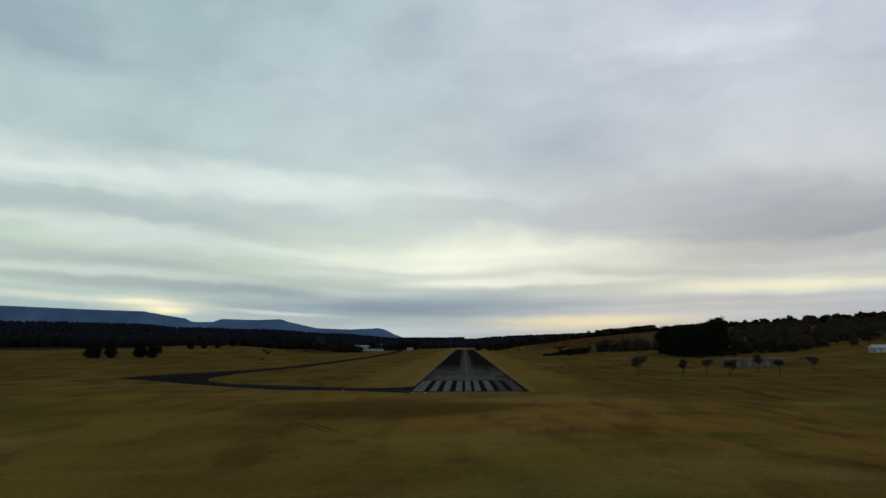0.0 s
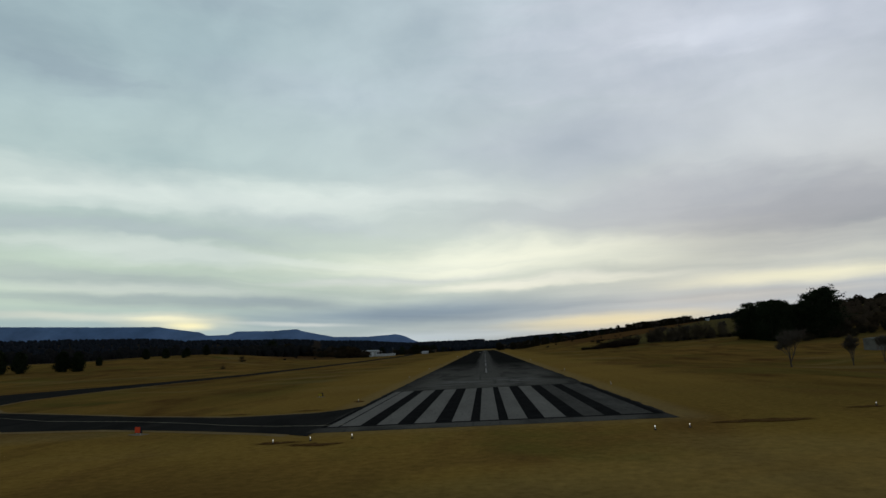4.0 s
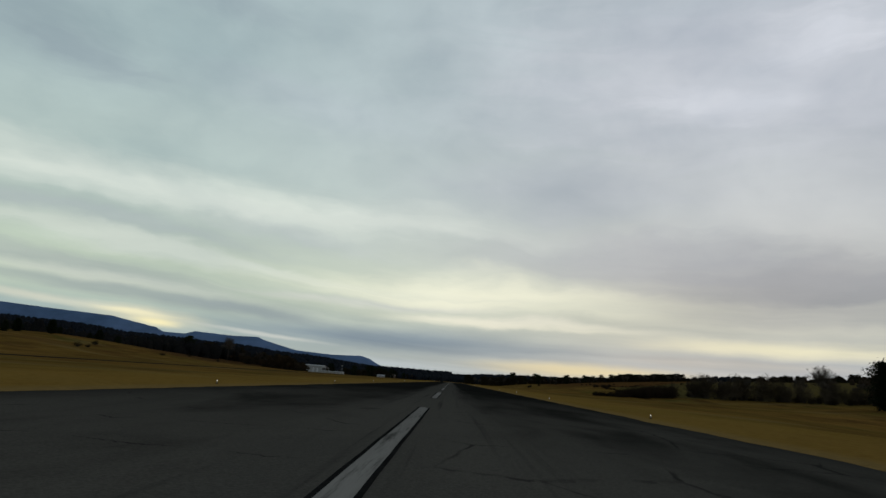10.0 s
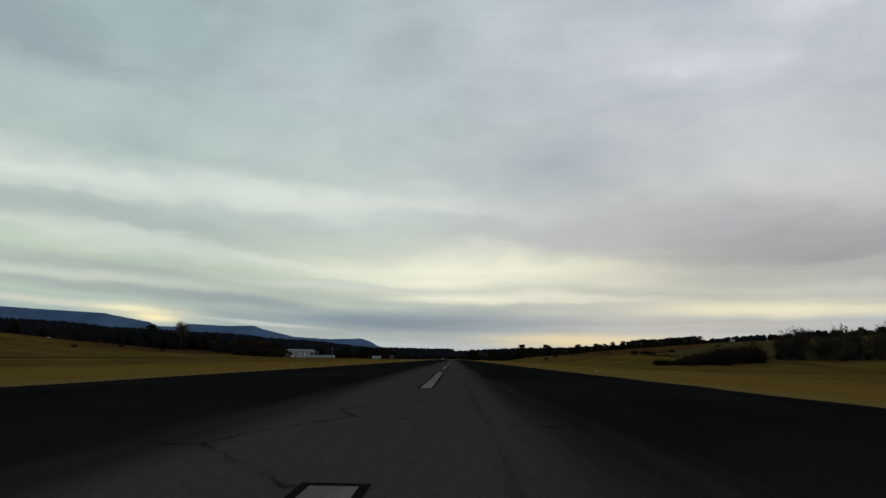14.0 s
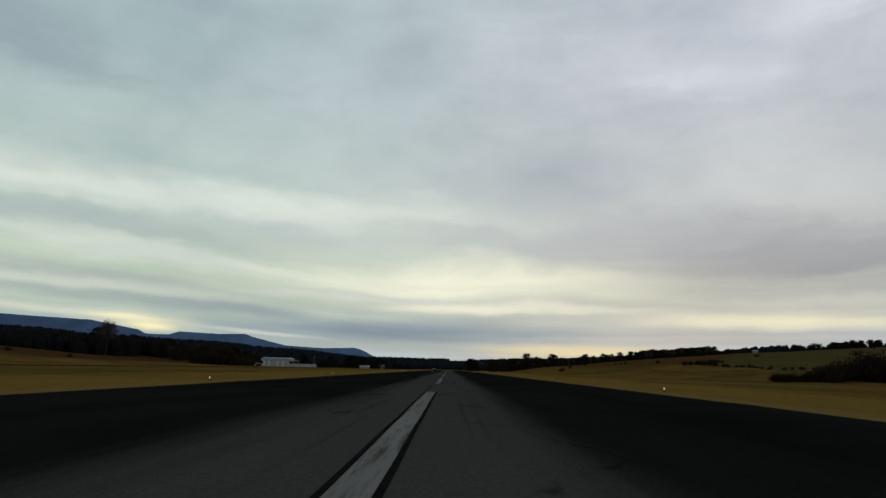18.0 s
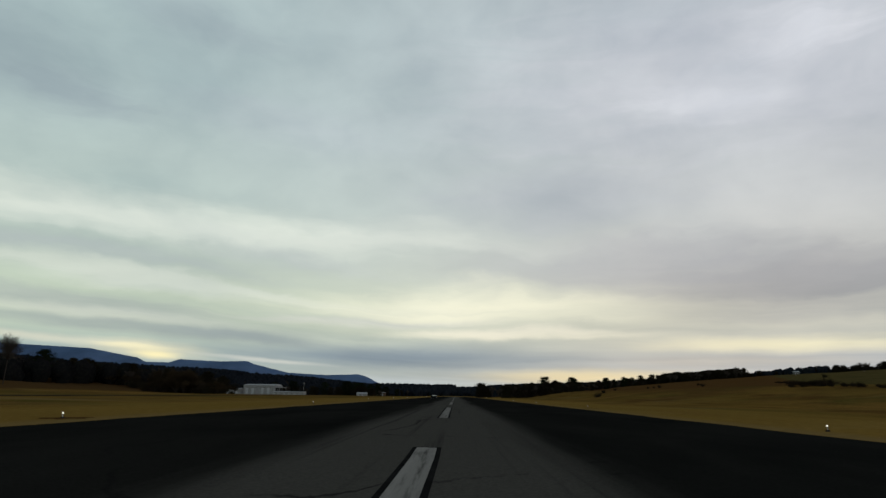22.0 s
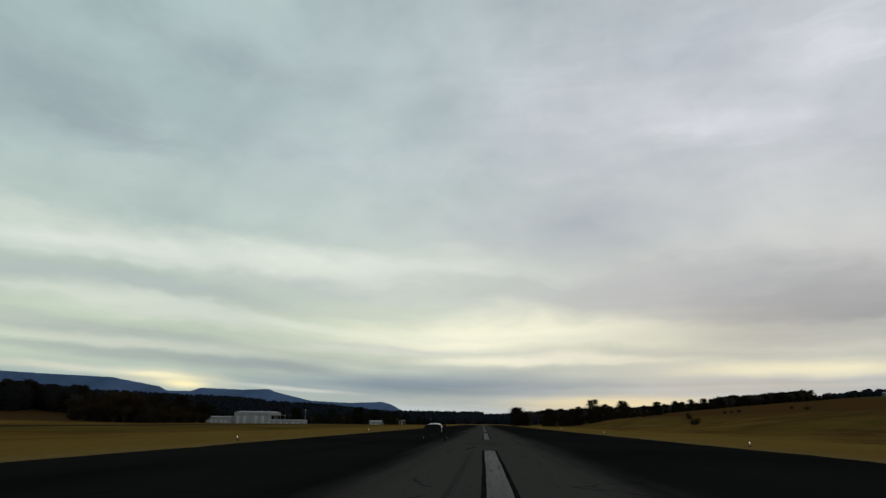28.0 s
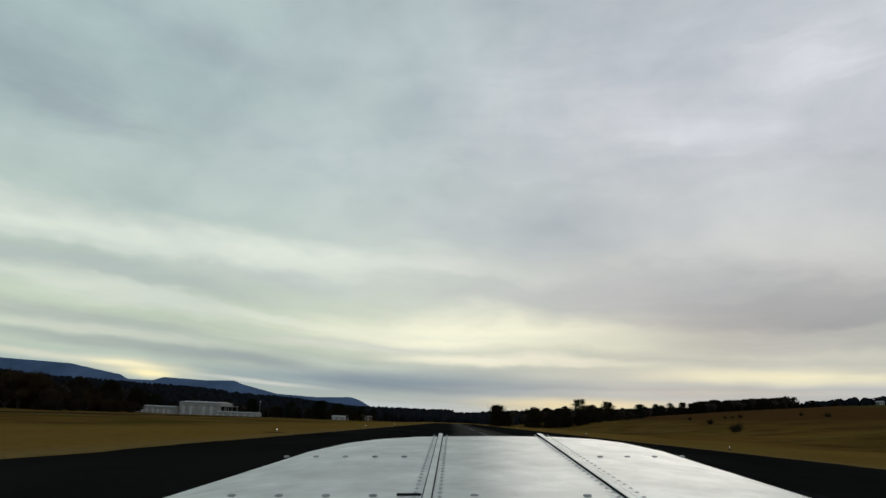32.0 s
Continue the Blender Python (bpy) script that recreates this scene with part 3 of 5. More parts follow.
mid = [(-14.2, 2.5), (-17.6, 2.7), (-21.6, 3.8), (-27.0, 6.3), (-34.0, 11.0), (-43.0, 16.0), (-58.0, 22.0), (-77.0, 35.0), (-98.0, 54.0)]
strip("taxi_line", [(x - 0.05, y + 0.09) for x, y in mid], [(x + 0.05, y - 0.09) for x, y in mid], 0.062, YELLOW, parent=taxiway)
# sandy margins along the taxiway
VERGE = material("pale_dry_verge", [(0.130, 0.094, 0.044), (0.200, 0.146, 0.072), (0.085, 0.056, 0.024)], (0.25, 2.0), 1.0, 0.3)
for edge, out in ((link_l, 1), (link_r, -1)):
    reach = [(x, y, 1.1 + 0.7 * noise.noise(Vector((x * 0.12, y * 0.12, 3)))) for (xa, ya), (xb, yb) in zip(edge[1:10], edge[2:11]) for x, y in ((xa + (xb - xa) * k / 5, ya + (yb - ya) * k / 5) for k in range(5))]
    inner = [(x - 0.05 * out, y - 0.12 * out) for x, y, w_ in reach]
    outer = [(x + 0.35 * w_ * out, y + w_ * out) for x, y, w_ in reach]
    strip("verge", *((inner, outer) if out > 0 else (outer, inner)), 0.035, VERGE, parent=ground)


# wheel ruts across the approach field
RUT = material("damp_rutted_earth", [(0.032, 0.021, 0.008), (0.072, 0.046, 0.016), (0.12, 0.077, 0.023)], (0.35, 2.5), 1.0, 0.3)
for side_off in (0.0, 1.75):
    vs = []
    for i in range(31):
        s = i / 30
        cx, cy = -31.05 + 10.5 * s, -65.6 - 17.5 * s
        for w_ in (-0.16 * math.sin(3.1 * (s * 0.93 + 0.06)), 0.16 * math.sin(3.1 * (s * 0.93 + 0.06))):
            px_ = cx + side_off + w_ + 0.06 * noise.noise(Vector((s * 20, w_, side_off)))
            vs.append((px_, cy, land(px_, cy) + 0.05))
    rut = new("wheel_rut", mesh_of("wheel_rut", vs, [(2 * i, 2 * i + 1, 2 * i + 3, 2 * i + 2) for i in range(30)], RUT))
    rut.parent = ground


# ---- far ridge and woods ----
RIDGE_LINE = [(-60, 3.2), (-45, 3.1), (-37.7, 2.98), (-33, 2.86), (-28.6, 2.78), (-27.2, 2.55), (-25.3, 2.26), (-24.7, 1.98), (-23, 1.98), (-22.3, 2.23), (-19.2, 2.16),
              (-17.2, 2.24), (-16.5, 2.02), (-15, 1.70), (-13.8, 1.46), (-10.8, 1.35), (-8.1, 1.45), (-7.4, 1.28), (-6.8, 0.98), (-5.5, 0.5), (-4, 0.2)]
FAR_Y, EYE_Y = 4640.0, 210.0
vs, cols = [], 260
for i in range(cols + 1):
    a_ = -52 + 48.5 * i / cols
    for (p0, e0), (p1, e1) in zip(RIDGE_LINE, RIDGE_LINE[1:]):
        if p0 <= a_ <= p1:
            e_ = e0 + (e1 - e0) * (a_ - p0) / (p1 - p0)
    e_ += 0.018 * noise.noise(Vector((a_ * 2.2, 0, 0))) + 0.010 * noise.noise(Vector((a_ * 9, 0, 2)))
    far = FAR_Y - EYE_Y
    x, dist = math.tan(radians(a_)) * far, far / math.cos(radians(a_))
    top = math.tan(radians(e_ * 1.09)) * dist
    for k in range(7):
        s = k / 6
        fold = 60 * noise.noise(Vector((a_ * 0.7, s * 2, 1))) * s * (1 - s) * 4
        vs.append((x, FAR_Y - 420 * (1 - s) + fold, -40 + (top + 41.5) * s ** 0.9))
fs = [(7 * i + k, 7 * i + 7 + k, 7 * i + 8 + k, 7 * i + 1 + k) for i in range(cols) for k in range(6)]
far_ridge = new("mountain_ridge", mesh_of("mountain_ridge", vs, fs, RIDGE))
for p in far_ridge.data.polygons:
    p.use_smooth = True
tagged(far_ridge, "long mountain ridge tinted haze blue-grey with a notch on the horizon", "mountain", kind="structure")


def blob_tree(rng, x, y, z, h, w):
    """A rough crown of a far tree: a lumpy cone of a few faces."""
    vs_, fs_ = [], []
    rings = ((0.0, 0.8), (0.38, 1.05), (0.72, 0.9), (0.93, 0.48))
    for s, r in rings:
        for k in range(5):
            t = 2 * math.pi * (k + rng.random() * 0.6) / 5
            rr = w * r * rng.uniform(0.7, 1.2)
            vs_.append((x + rr * math.cos(t), y + rr * math.sin(t), z + h * (s + rng.uniform(-0.07, 0.07))))
    vs_.append((x, y, z + h * rng.uniform(0.97, 1.03)))
    for i in range(3):
        for k in range(5):
            n_ = (k + 1) % 5
            fs_.append((5 * i + k, 5 * i + n_, 5 * i + 5 + n_, 5 * i + 5 + k))
    fs_ += [(15 + k, 15 + (k + 1) % 5, 20) for k in range(5)]
    return vs_, fs_


def woods(name, places, label, h=(9, 15), seed=1, material_=WOODS):
    rng = random.Random(seed)
    V, F = [], []
    for x, y in places:
        hh = rng.uniform(*h)
        vs_, fs_ = blob_tree(rng, x, y, land(x, y) - 0.5, hh, hh * rng.uniform(0.3, 0.5))
        b_ = len(V)
        V += vs_
        F += [tuple(i + b_ for i in f_) for f_ in fs_]
    ob = new(name, mesh_of(name, V, F, material_))
    for p in ob.data.polygons:
        p.use_smooth = True
    return tagged(ob, label, "forest", kind="stuff")


rng = random.Random(11)
spots = []
while len(spots) < 9000:
    a_, r = radians(rng.uniform(-50, 24)), 1330 + 1250 * rng.random() ** 0.8
    x, y = math.sin(a_) * r, 200 + math.cos(a_) * r
    if x > 60 and y < 1700:
        continue
    spots.append((x, y))
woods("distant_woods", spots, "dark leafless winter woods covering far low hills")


def along_line(points, spacing, spread, rng_):
    """Places strewn along a polyline."""
    out = []
    for (x0, y0), (x1, y1) in zip(points, points[1:]):
        d = math.hypot(x1 - x0, y1 - y0)
        for i in range(max(1, int(d / spacing))):
            t = (i + rng_.random()) * spacing / d
            out.append((x0 + (x1 - x0) * t + rng_.gauss(0, spread), y0 + (y1 - y0) * t + rng_.gauss(0, spread)))
    return out


rng = random.Random(23)
near_woods = [(-245 - 420 * rng.random() ** 1.5, rng.uniform(430, 1500)) for i in range(2600)]
near_woods = [(x, y) for x, y in near_woods if x < -285 - 40 * math.sin(y * 0.012) and y > 640 - 0.6 * (-x - 285) and (y > 600 or x < -430)]
woods("bank_woods", near_woods, "dark tangled winter woods behind a grassy bank", (10, 17), 8, THICK)
near_woods = []
near_woods += [(rng.uniform(-260, 60), rng.uniform(1560, 1800)) for i in range(420)]
near_woods += [(x, y) for x, y in ((512 + 380 * rng.random() ** 2, rng.uniform(300, 2100)) for i in range(2000)) if x > 575 or not 690 < y < 1300]
near_woods += [(x, y) for x, y in ((rng.uniform(30, 460), rng.uniform(1150, 2000)) for i in range(1500)) if y > 960 + x * 1.75 + 60]
woods("edge_woods", near_woods, "dark tangled winter woods along the field edges", (8, 14), 5)


# ---- trees ----
def clump(V, F, c, r, n_, rng_, leaf):
    """Small ragged leaves strewn round a point."""
    for i in range(n_):
        d = Vector((rng_.gauss(0, 1), rng_.gauss(0, 1), rng_.gauss(0, 0.7))) * (r * 0.5)
        p = Vector(c) + d
        u = Vector((rng_.gauss(0, 1), rng_.gauss(0, 1), rng_.gauss(0, 0.6))).normalized() * leaf * rng_.uniform(0.6, 1.3)
        w = u.orthogonal().normalized() * leaf * rng_.uniform(0.3, 0.8)
        w.rotate(Euler((rng_.random() * 6, rng_.random() * 6, rng_.random() * 6)))
        b_ = len(V)
        V += [p - u * 0.5, p + w * 0.6, p + u * 0.6, p - w * 0.6]
        F.append((b_, b_ + 1, b_ + 2, b_ + 3))


def tree_thing(name, trunk_data, crown_data, crown_material, label, category, crown_name="crown"):
    root = tagged(new(name), label, category)
    t = new("trunk", mesh_of("trunk", *trunk_data, BARK))
    t.parent = root
    c = new(crown_name, mesh_of(crown_name, *crown_data, crown_material))
    c.parent = root
    return root


def pine(seed, h=20.0, broad=0.30, low=0.12, rounded=False, leaves=12, leaf=0.78):
    """A dense dark pine: trunk, whorled limbs, and needle clumps with an uneven outline."""
    r = random.Random(seed)
    TV, TF, CV, CF = [], [], [], []
    bend = [Vector((r.gauss(0, 0.15), r.gauss(0, 0.15), 0)) * i for i in range(7)]
    for i in range(6):
        tube_into(TV, TF, Vector((0, 0, h * i / 6 - 0.4 * (i == 0))) + bend[i], Vector((0, 0, h * (i + 1) / 6)) + bend[i + 1], 0.34 * (1 - i / 6.6), 0.34 * (1 - (i + 1) / 6.6), 7)
    z = h * low
    while z < h * 0.98:
        s = z / h
        form = math.sqrt(max(0.03, 1 - ((s - 0.45) / 0.58) ** 2)) if rounded else (1 - s) ** 0.55 * min(1.0, 0.55 + s * 1.6)
        reach = h * broad * form * r.uniform(0.7, 1.15)
        for k in range(6):
            t = r.uniform(0, 6.283)
            L = reach * r.uniform(0.6, 1.15)
            a0 = Vector((0, 0, z))
            a1 = Vector((math.cos(t) * L, math.sin(t) * L, z + L * r.uniform(0.0, 0.35)))
            tube_into(TV, TF, a0, a1, 0.07 * (1.2 - s), 0.02, 3)
            for q_ in (0.4, 0.62, 0.82, 1.0):
                clump(CV, CF, a0.lerp(a1, q_), 0.8 + 0.13 * L, leaves, r, leaf)
        z += h * 0.045 * r.uniform(0.7, 1.3)
    clump(CV, CF, (0, 0, h), 0.8, 14, r, 0.5)
    return TV, TF, CV, CF


def bare_tree(seed, h=14.0, twiggy=5, spread=0.55, first=0.27, fine_=3):
    """A leafless tree: forking limbs down to fine twigs."""
    r = random.Random(seed)
    TV, TF, CV, CF = [], [], [], []

    def grow(p, d, L, rad, level):
        q_ = p + d * L
        if level < 2:
            tube_into(TV, TF, p, q_, rad, rad * 0.72, 6 if level == 0 else 5)
        else:
            tube_into(CV, CF, p, q_, rad, rad * 0.6, 3)
        if level >= twiggy - 1:
            for k in range(fine_):
                e_ = (d + Vector((r.gauss(0, 0.6), r.gauss(0, 0.6), r.gauss(0.1, 0.5)))).normalized() * r.uniform(0.5, 1.1)
                o_ = e_.orthogonal().normalized() * 0.028
                b_ = len(CV)
                CV.extend([q_ - o_, q_ + o_, q_ + e_])
                CF.append((b_, b_ + 1, b_ + 2))
        if level >= twiggy:
            return
        if level == 0:
            L = h * 0.27
        for k in range(3 if level < 3 else r.choice((2, 3))):
            nd = d.copy()
            ax = Vector((r.gauss(0, 1), r.gauss(0, 1), r.gauss(0, 0.3)))
            nd = (nd + ax * spread * 0.55 + Vector((0, 0, 0.12))).normalized()
            grow(p.lerp(q_, r.uniform(0.65, 1.0)), nd, L * r.uniform(0.62, 0.85), max(rad * 0.6, 0.034), level + 1)

    grow(Vector((0, 0, -0.3)), Vector((r.gauss(0, 0.04), r.gauss(0, 0.04), 1)).normalized(), h * first, h * 0.019, 0)
    return TV, TF, CV, CF


def fan_tree(seed, h=11.0, w=6.5, fork=0.18, shoots=70, fine_=9, stems=1, top=0.45, thick=0.020):
    """A leafless tree or thicket whose limbs fan out into a domed crown of twigs."""
    r = random.Random(seed)
    TV, TF, CV, CF = [], [], [], []
    feet = [Vector((r.gauss(0, 0.3 * w) if stems > 1 else 0, r.gauss(0, 0.3 * w) if stems > 1 else 0, -0.3)) for k in range(stems)]
    forks = []
    for f_ in feet:
        o_ = f_ + Vector((r.gauss(0, 0.03) * h, r.gauss(0, 0.03) * h, h * fork * r.uniform(0.85, 1.15)))
        tube_into(TV, TF, f_, o_, h * thick, h * thick * 0.75, 6)
        forks.append(o_)
    for k in range(shoots):
        o_ = forks[k % stems]
        t, c_ = r.uniform(0, 6.283), r.random() ** 0.6
        reach = r.uniform(0.72, 1.0)
        end = Vector((math.cos(t) * w * c_, math.sin(t) * w * c_, 0)) * reach
        end.z = h * (fork + (1 - fork) * math.sqrt(max(0.0, 1 - c_ * c_)) * reach)
        end.z = max(end.z, h * (fork + top * 0.3 * r.random()))
        bend = o_.lerp(end, 0.45) + Vector((r.gauss(0, 0.03) * h, r.gauss(0, 0.03) * h, 0.05 * h))
        tube_into(TV, TF, o_, bend, h * thick * 0.42, h * thick * 0.22, 4)
        tube_into(CV, CF, bend, end, h * thick * 0.22, 0.02, 3)
        out = (end - bend).normalized()
        for i in range(fine_):
            u_ = r.uniform(-0.5, 1.0)
            p_ = bend.lerp(end, u_) if u_ > 0 else bend.lerp(o_, -u_)
            d = (out + Vector((r.gauss(0, 0.55), r.gauss(0, 0.55), r.gauss(0.1, 0.5)))).normalized()
            L = h * r.uniform(0.06, 0.13) * (1.15 - 0.4 * abs(u_))
            q_ = p_ + d * L
            for a_, e_, wd in [(p_, q_, 0.045)] + [(p_.lerp(q_, r.uniform(0.3, 1)), None, 0.034) for m_ in range(4)]:
                if e_ is None:
                    e_ = a_ + (d + Vector((r.gauss(0, 0.6), r.gauss(0, 0.6), r.gauss(0, 0.5)))).normalized() * L * r.uniform(0.4, 0.8)
                side = (e_ - a_).orthogonal().normalized() * wd
                b_ = len(CV)
                CV.extend([a_ - side, a_ + side, e_])
                CF.append((b_, b_ + 1, b_ + 2))
    return TV, TF, CV, CF


def shrub(seed, h=3.5, w=3.2):
    r = random.Random(seed)
    TV, TF, CV, CF = [], [], [], []
    for k in range(16):
        t = r.uniform(0, 6.28)
        lean = r.uniform(0.1, 0.95)
        top = Vector((math.cos(t) * w * lean, math.sin(t) * w * lean, h * r.uniform(0.35, 1.0) * (1.05 - 0.55 * lean)))
        tube_into(TV, TF, (top.x * 0.25, top.y * 0.25, -0.2), top, 0.05, 0.015, 3)
        for q_ in (0.35, 0.6, 0.8, 1.0):
            clump(CV, CF, top * q_, 1.0, 18, r, 0.34)
    return TV, TF, CV, CF


def kinds(name, maker, seeds, material_, label, category, **kw):
    out = []
    for s in seeds:
        TV, TF, CV, CF = maker(s, **kw)
        out.append(tree_thing(name, (TV, TF), (CV, CF), material_, label, category))
    return out


def grown_together(name, protos, spots_, sizes, rng_, label):
    """Far trees that nobody could count, joined into one mesh."""
    V, F = [], []
    for i, (x, y) in enumerate(spots_):
        m = pose(x, y, land(x, y) - 0.05, 0, 0, rng_.uniform(0, 360)) @ Matrix.Scale(rng_.uniform(*sizes), 4)
        CV, CF = protos[i % len(protos)][2:]
        base = len(V)
        V += [m @ v for v in CV]
        F += [tuple(k + base for k in f_) for f_ in CF]
    ob = new(name, mesh_of(name, V, F, SHRUB))
    return tagged(ob, label, "forest", kind="stuff")


def settle(protos, spots_, sizes, rng_, group, label=""):
    """The first of each kind stands at the first places, the rest are copies."""
    for i, (x, y) in enumerate(spots_):
        kind = protos[i % len(protos)]
        s = rng_.uniform(*sizes)
        if "stood" not in kind:
            kind["stood"] = 1
            kind.matrix_basis = pose(x, y, land(x, y) - 0.05, 0, 0, rng_.uniform(0, 360)) @ Matrix.Diagonal((s, s, s, 1))
            tagged(kind, label, group=group)
        else:
            ob = copy_thing(kind, pose(x, y, land(x, y) - 0.05, 0, 0, rng_.uniform(0, 360)))
            ob.scale = (s, s, s * rng_.uniform(0.9, 1.12))
            tagged(ob, label, group=group)


BRUSH = material("brown_brush", [(0.034, 0.025, 0.015), (0.056, 0.040, 0.024)], (0.4, 3), 0.95, 0.0, per_thing=0.25)
rng = random.Random(5)
pines = kinds("pine_tree", pine, (1, 2, 3), NEEDLE, "dense dark evergreen pine at the field edge", "tree", h=20.0, broad=0.38, low=0.01, rounded=True)
round_trees = kinds("dense_tree", pine, (31, 32, 33), SHRUB, "dark densely twigged tree", "tree", h=13.0, broad=0.44, low=0.04, rounded=True, leaves=10, leaf=0.72)
cedars = kinds("cedar_tree", pine, (7, 8), NEEDLE, "squat dark cedar standing in dry grass", "tree", h=9.0, broad=0.42, low=0.04)
brush = kinds("brush_tree", bare_tree, (41, 42, 43), BRUSH, "brown tangled leafless thicket tree", "tree", h=11.0, twiggy=6, spread=0.85, first=0.08, fine_=5)
oaks = kinds("bare_tree", bare_tree, (4, 5, 6), TWIG, "leafless grey-brown tree in a winter field", "tree", h=15.0, twiggy=6, spread=0.48, first=0.15, fine_=6)
great = kinds("bare_tree", fan_tree, (43,), TWIG, "great leafless tree with a domed crown", "tree", h=11.0, w=7.0, shoots=120, fine_=12, thick=0.010)
tall = kinds("bare_tree", fan_tree, (47,), TWIG, "tall leafless tree standing above dark woods", "tree", h=20.0, w=5.6, fork=0.52, shoots=90, fine_=10, thick=0.010)
HAZEL = material("grey_brown_twigs", [(0.040, 0.031, 0.022), (0.066, 0.051, 0.036)], (0.4, 3), 0.95, 0.0, per_thing=0.25)
thickets = kinds("brush_tree", fan_tree, (71, 72, 73), HAZEL, "grey-brown leafless thicket tree with fine twigs", "tree", h=8.5, w=4.6, fork=0.05, shoots=64, fine_=9, stems=5, top=0.5, thick=0.008)
saplings = kinds("orchard_tree", bare_tree, (14, 15, 16), TWIG, "small leafless tree with a rounded crown", "tree", h=9.4, twiggy=6, spread=0.52, first=0.14, fine_=7)
far_trees = [pine(s, h=13.0, broad=0.44, low=0.04, rounded=True, leaves=2, leaf=1.7) for s in (51, 52, 53)]
briars = kinds("brush", shrub, (61, 62, 63), BRIAR, "dark russet brush in a low dense thicket", "shrub", h=3.3, w=3.0)
shrubs = kinds("shrub", shrub, (21, 22, 23), SHRUB, "dark brushy shrub in a thicket", "shrub")

grove = []
while len(grove) < 40:
    x, y = rng.uniform(148, 212), rng.uniform(282, 372)
    if max(153 + 0.10 * (y - 300), 165 + 0.52 * (y - 350)) < x < 184 + 0.4 * (y - 300) and all(math.hypot(x - a_, y - b_) > 5.6 for a_, b_ in grove):
        grove.append((x, y))
settle(pines, grove, (0.75, 1.0), rng, "pine grove", "tall dense dark pine in a grove beside the meadow")
orchard = [(72, 98), (98, 120), (112, 130), (116, 113), (140, 139), (140, 117), (172, 150)]
settle(saplings, orchard, (1.0, 1.25), rng, "row of bare field trees")
for part_, sizes in ((0, (0.5, 0.8)), (1, (0.9, 1.3)), (2, (1.3, 1.8)), (3, (1.4, 2.0))):
    thicket = [(73 + 44 * s_ + rng.gauss(0, 0.8), 437 + 16 * s_ + rng.gauss(0, 3.5)) for s_ in ((part_ + (i + 0.5) / 15) / 4 for i in range(15))]
    settle(briars, thicket, sizes, rng, "thicket beside the runway", "dark russet brush in a low dense thicket")
hedge = along_line([(126, 466), (150, 456), (190, 450), (240, 432)], 2.4, 3.5, rng)
settle(thickets, hedge, (0.95, 1.75), rng, "brush along the meadow", "brown tangled brush along the meadow edge")
settle(briars, along_line([(128, 464), (150, 455), (190, 448), (240, 430)], 5.0, 2.5, rng), (0.8, 1.3), rng, "hedge bottom", "dark low brush under bare hedge trees")
settle(great, [(243, 540)], (1.62, 1.66), rng, "great bare tree", "great leafless tree with a domed crown on the hillside")
settle(oaks, along_line([(132, 470), (180, 460), (235, 442)], 14, 4, rng), (0.85, 1.1), rng, "bare trees by the meadow")
settle(briars, along_line([(118, 478), (99, 491), (102, 530), (107, 565), (124, 615), (150, 650), (186, 760)], 3.2, 1.0, rng), (0.22, 0.42), rng, "hedgerow up the hill", "small dark shrub in a hedgerow across the hill")
settle(briars, [(104 + 1.4 * i + rng.gauss(0, 0.6), 574 + rng.gauss(0, 3)) for i in range(8)], (0.5, 0.85), rng, "brush clump on the slope", "dark russet brush in a small clump on a grassy slope")
settle(shrubs, [(rng.uniform(160, 186), rng.uniform(276, 296)) for i in range(14)], (1.0, 1.5), rng, "undergrowth in the pine grove", "dark undergrowth beneath pines")
settle(pines, [(173, 289), (179, 294), (184, 299)], (1.18, 1.26), rng, "pine grove", "tallest dense dark pine in a grove beside the meadow")
settle(pines, [(157, 330), (161, 319), (167, 334), (172, 346), (168, 322)], (0.98, 1.12), rng, "pine grove", "tall dense dark pine in a grove beside the meadow")
settle(pines, [(156, 342), (162, 350)], (0.80, 0.88), rng, "pine grove", "dense dark pine at the edge of a grove")
# leafless woods on the slope behind the grove
wood = []
while len(wood) < 110:
    x, y = rng.uniform(190, 400), rng.uniform(290, 480)
    if x > 0.395 * (y + 181) + 4:
        wood.append((x, y))
settle(brush + oaks[1:2], wood, (0.75, 1.15), rng, "bare woods on the slope", "brown leafless tree in a dense winter wood")
wood = []
while len(wood) < 900:
    x, y = rng.uniform(200, 620), rng.uniform(310, 720)
    if x > 0.395 * (y + 181) + 6 and not (300 < x < 336 and 310 < y < 350):
        wood.append((x, y))
woods("slope_woods", wood, "dark brown winter woods covering a hillside", (5, 9), 31, BRIAR)
settle(shrubs, [(0.395 * (y + 181) + 2 + rng.random() * 60, y) for y in (rng.uniform(288, 312) for i in range(26))], (1.0, 1.6), rng, "brush at the wood edge", "dark brush at the edge of a bare wood")
# trees by the far end and along the edge of the rising meadow
belt = along_line([(24, 900), (40, 902), (58, 925), (74, 960)], 2.4, 3.0, rng)
settle(round_trees + oaks, belt, (0.6, 0.88), rng, "trees at the runway end", "dark tree in a dense stand near the runway end")
belt = along_line([(70, 960), (110, 1060), (170, 1200), (250, 1400), (340, 1560)], 4.6, 5.0, rng)
settle(shrubs, [(177, 966), (170, 960), (91, 780), (73, 716), (75, 719), (128, 905)], (0.45, 0.8), rng, "brush on the slope", "small dark shrub on a grassy slope")
settle(round_trees + oaks + pines[:1] + round_trees[:1] + brush + oaks[:1], belt, (0.42, 0.86), rng, "trees along the meadow", "dark tree in a long line along the meadow")
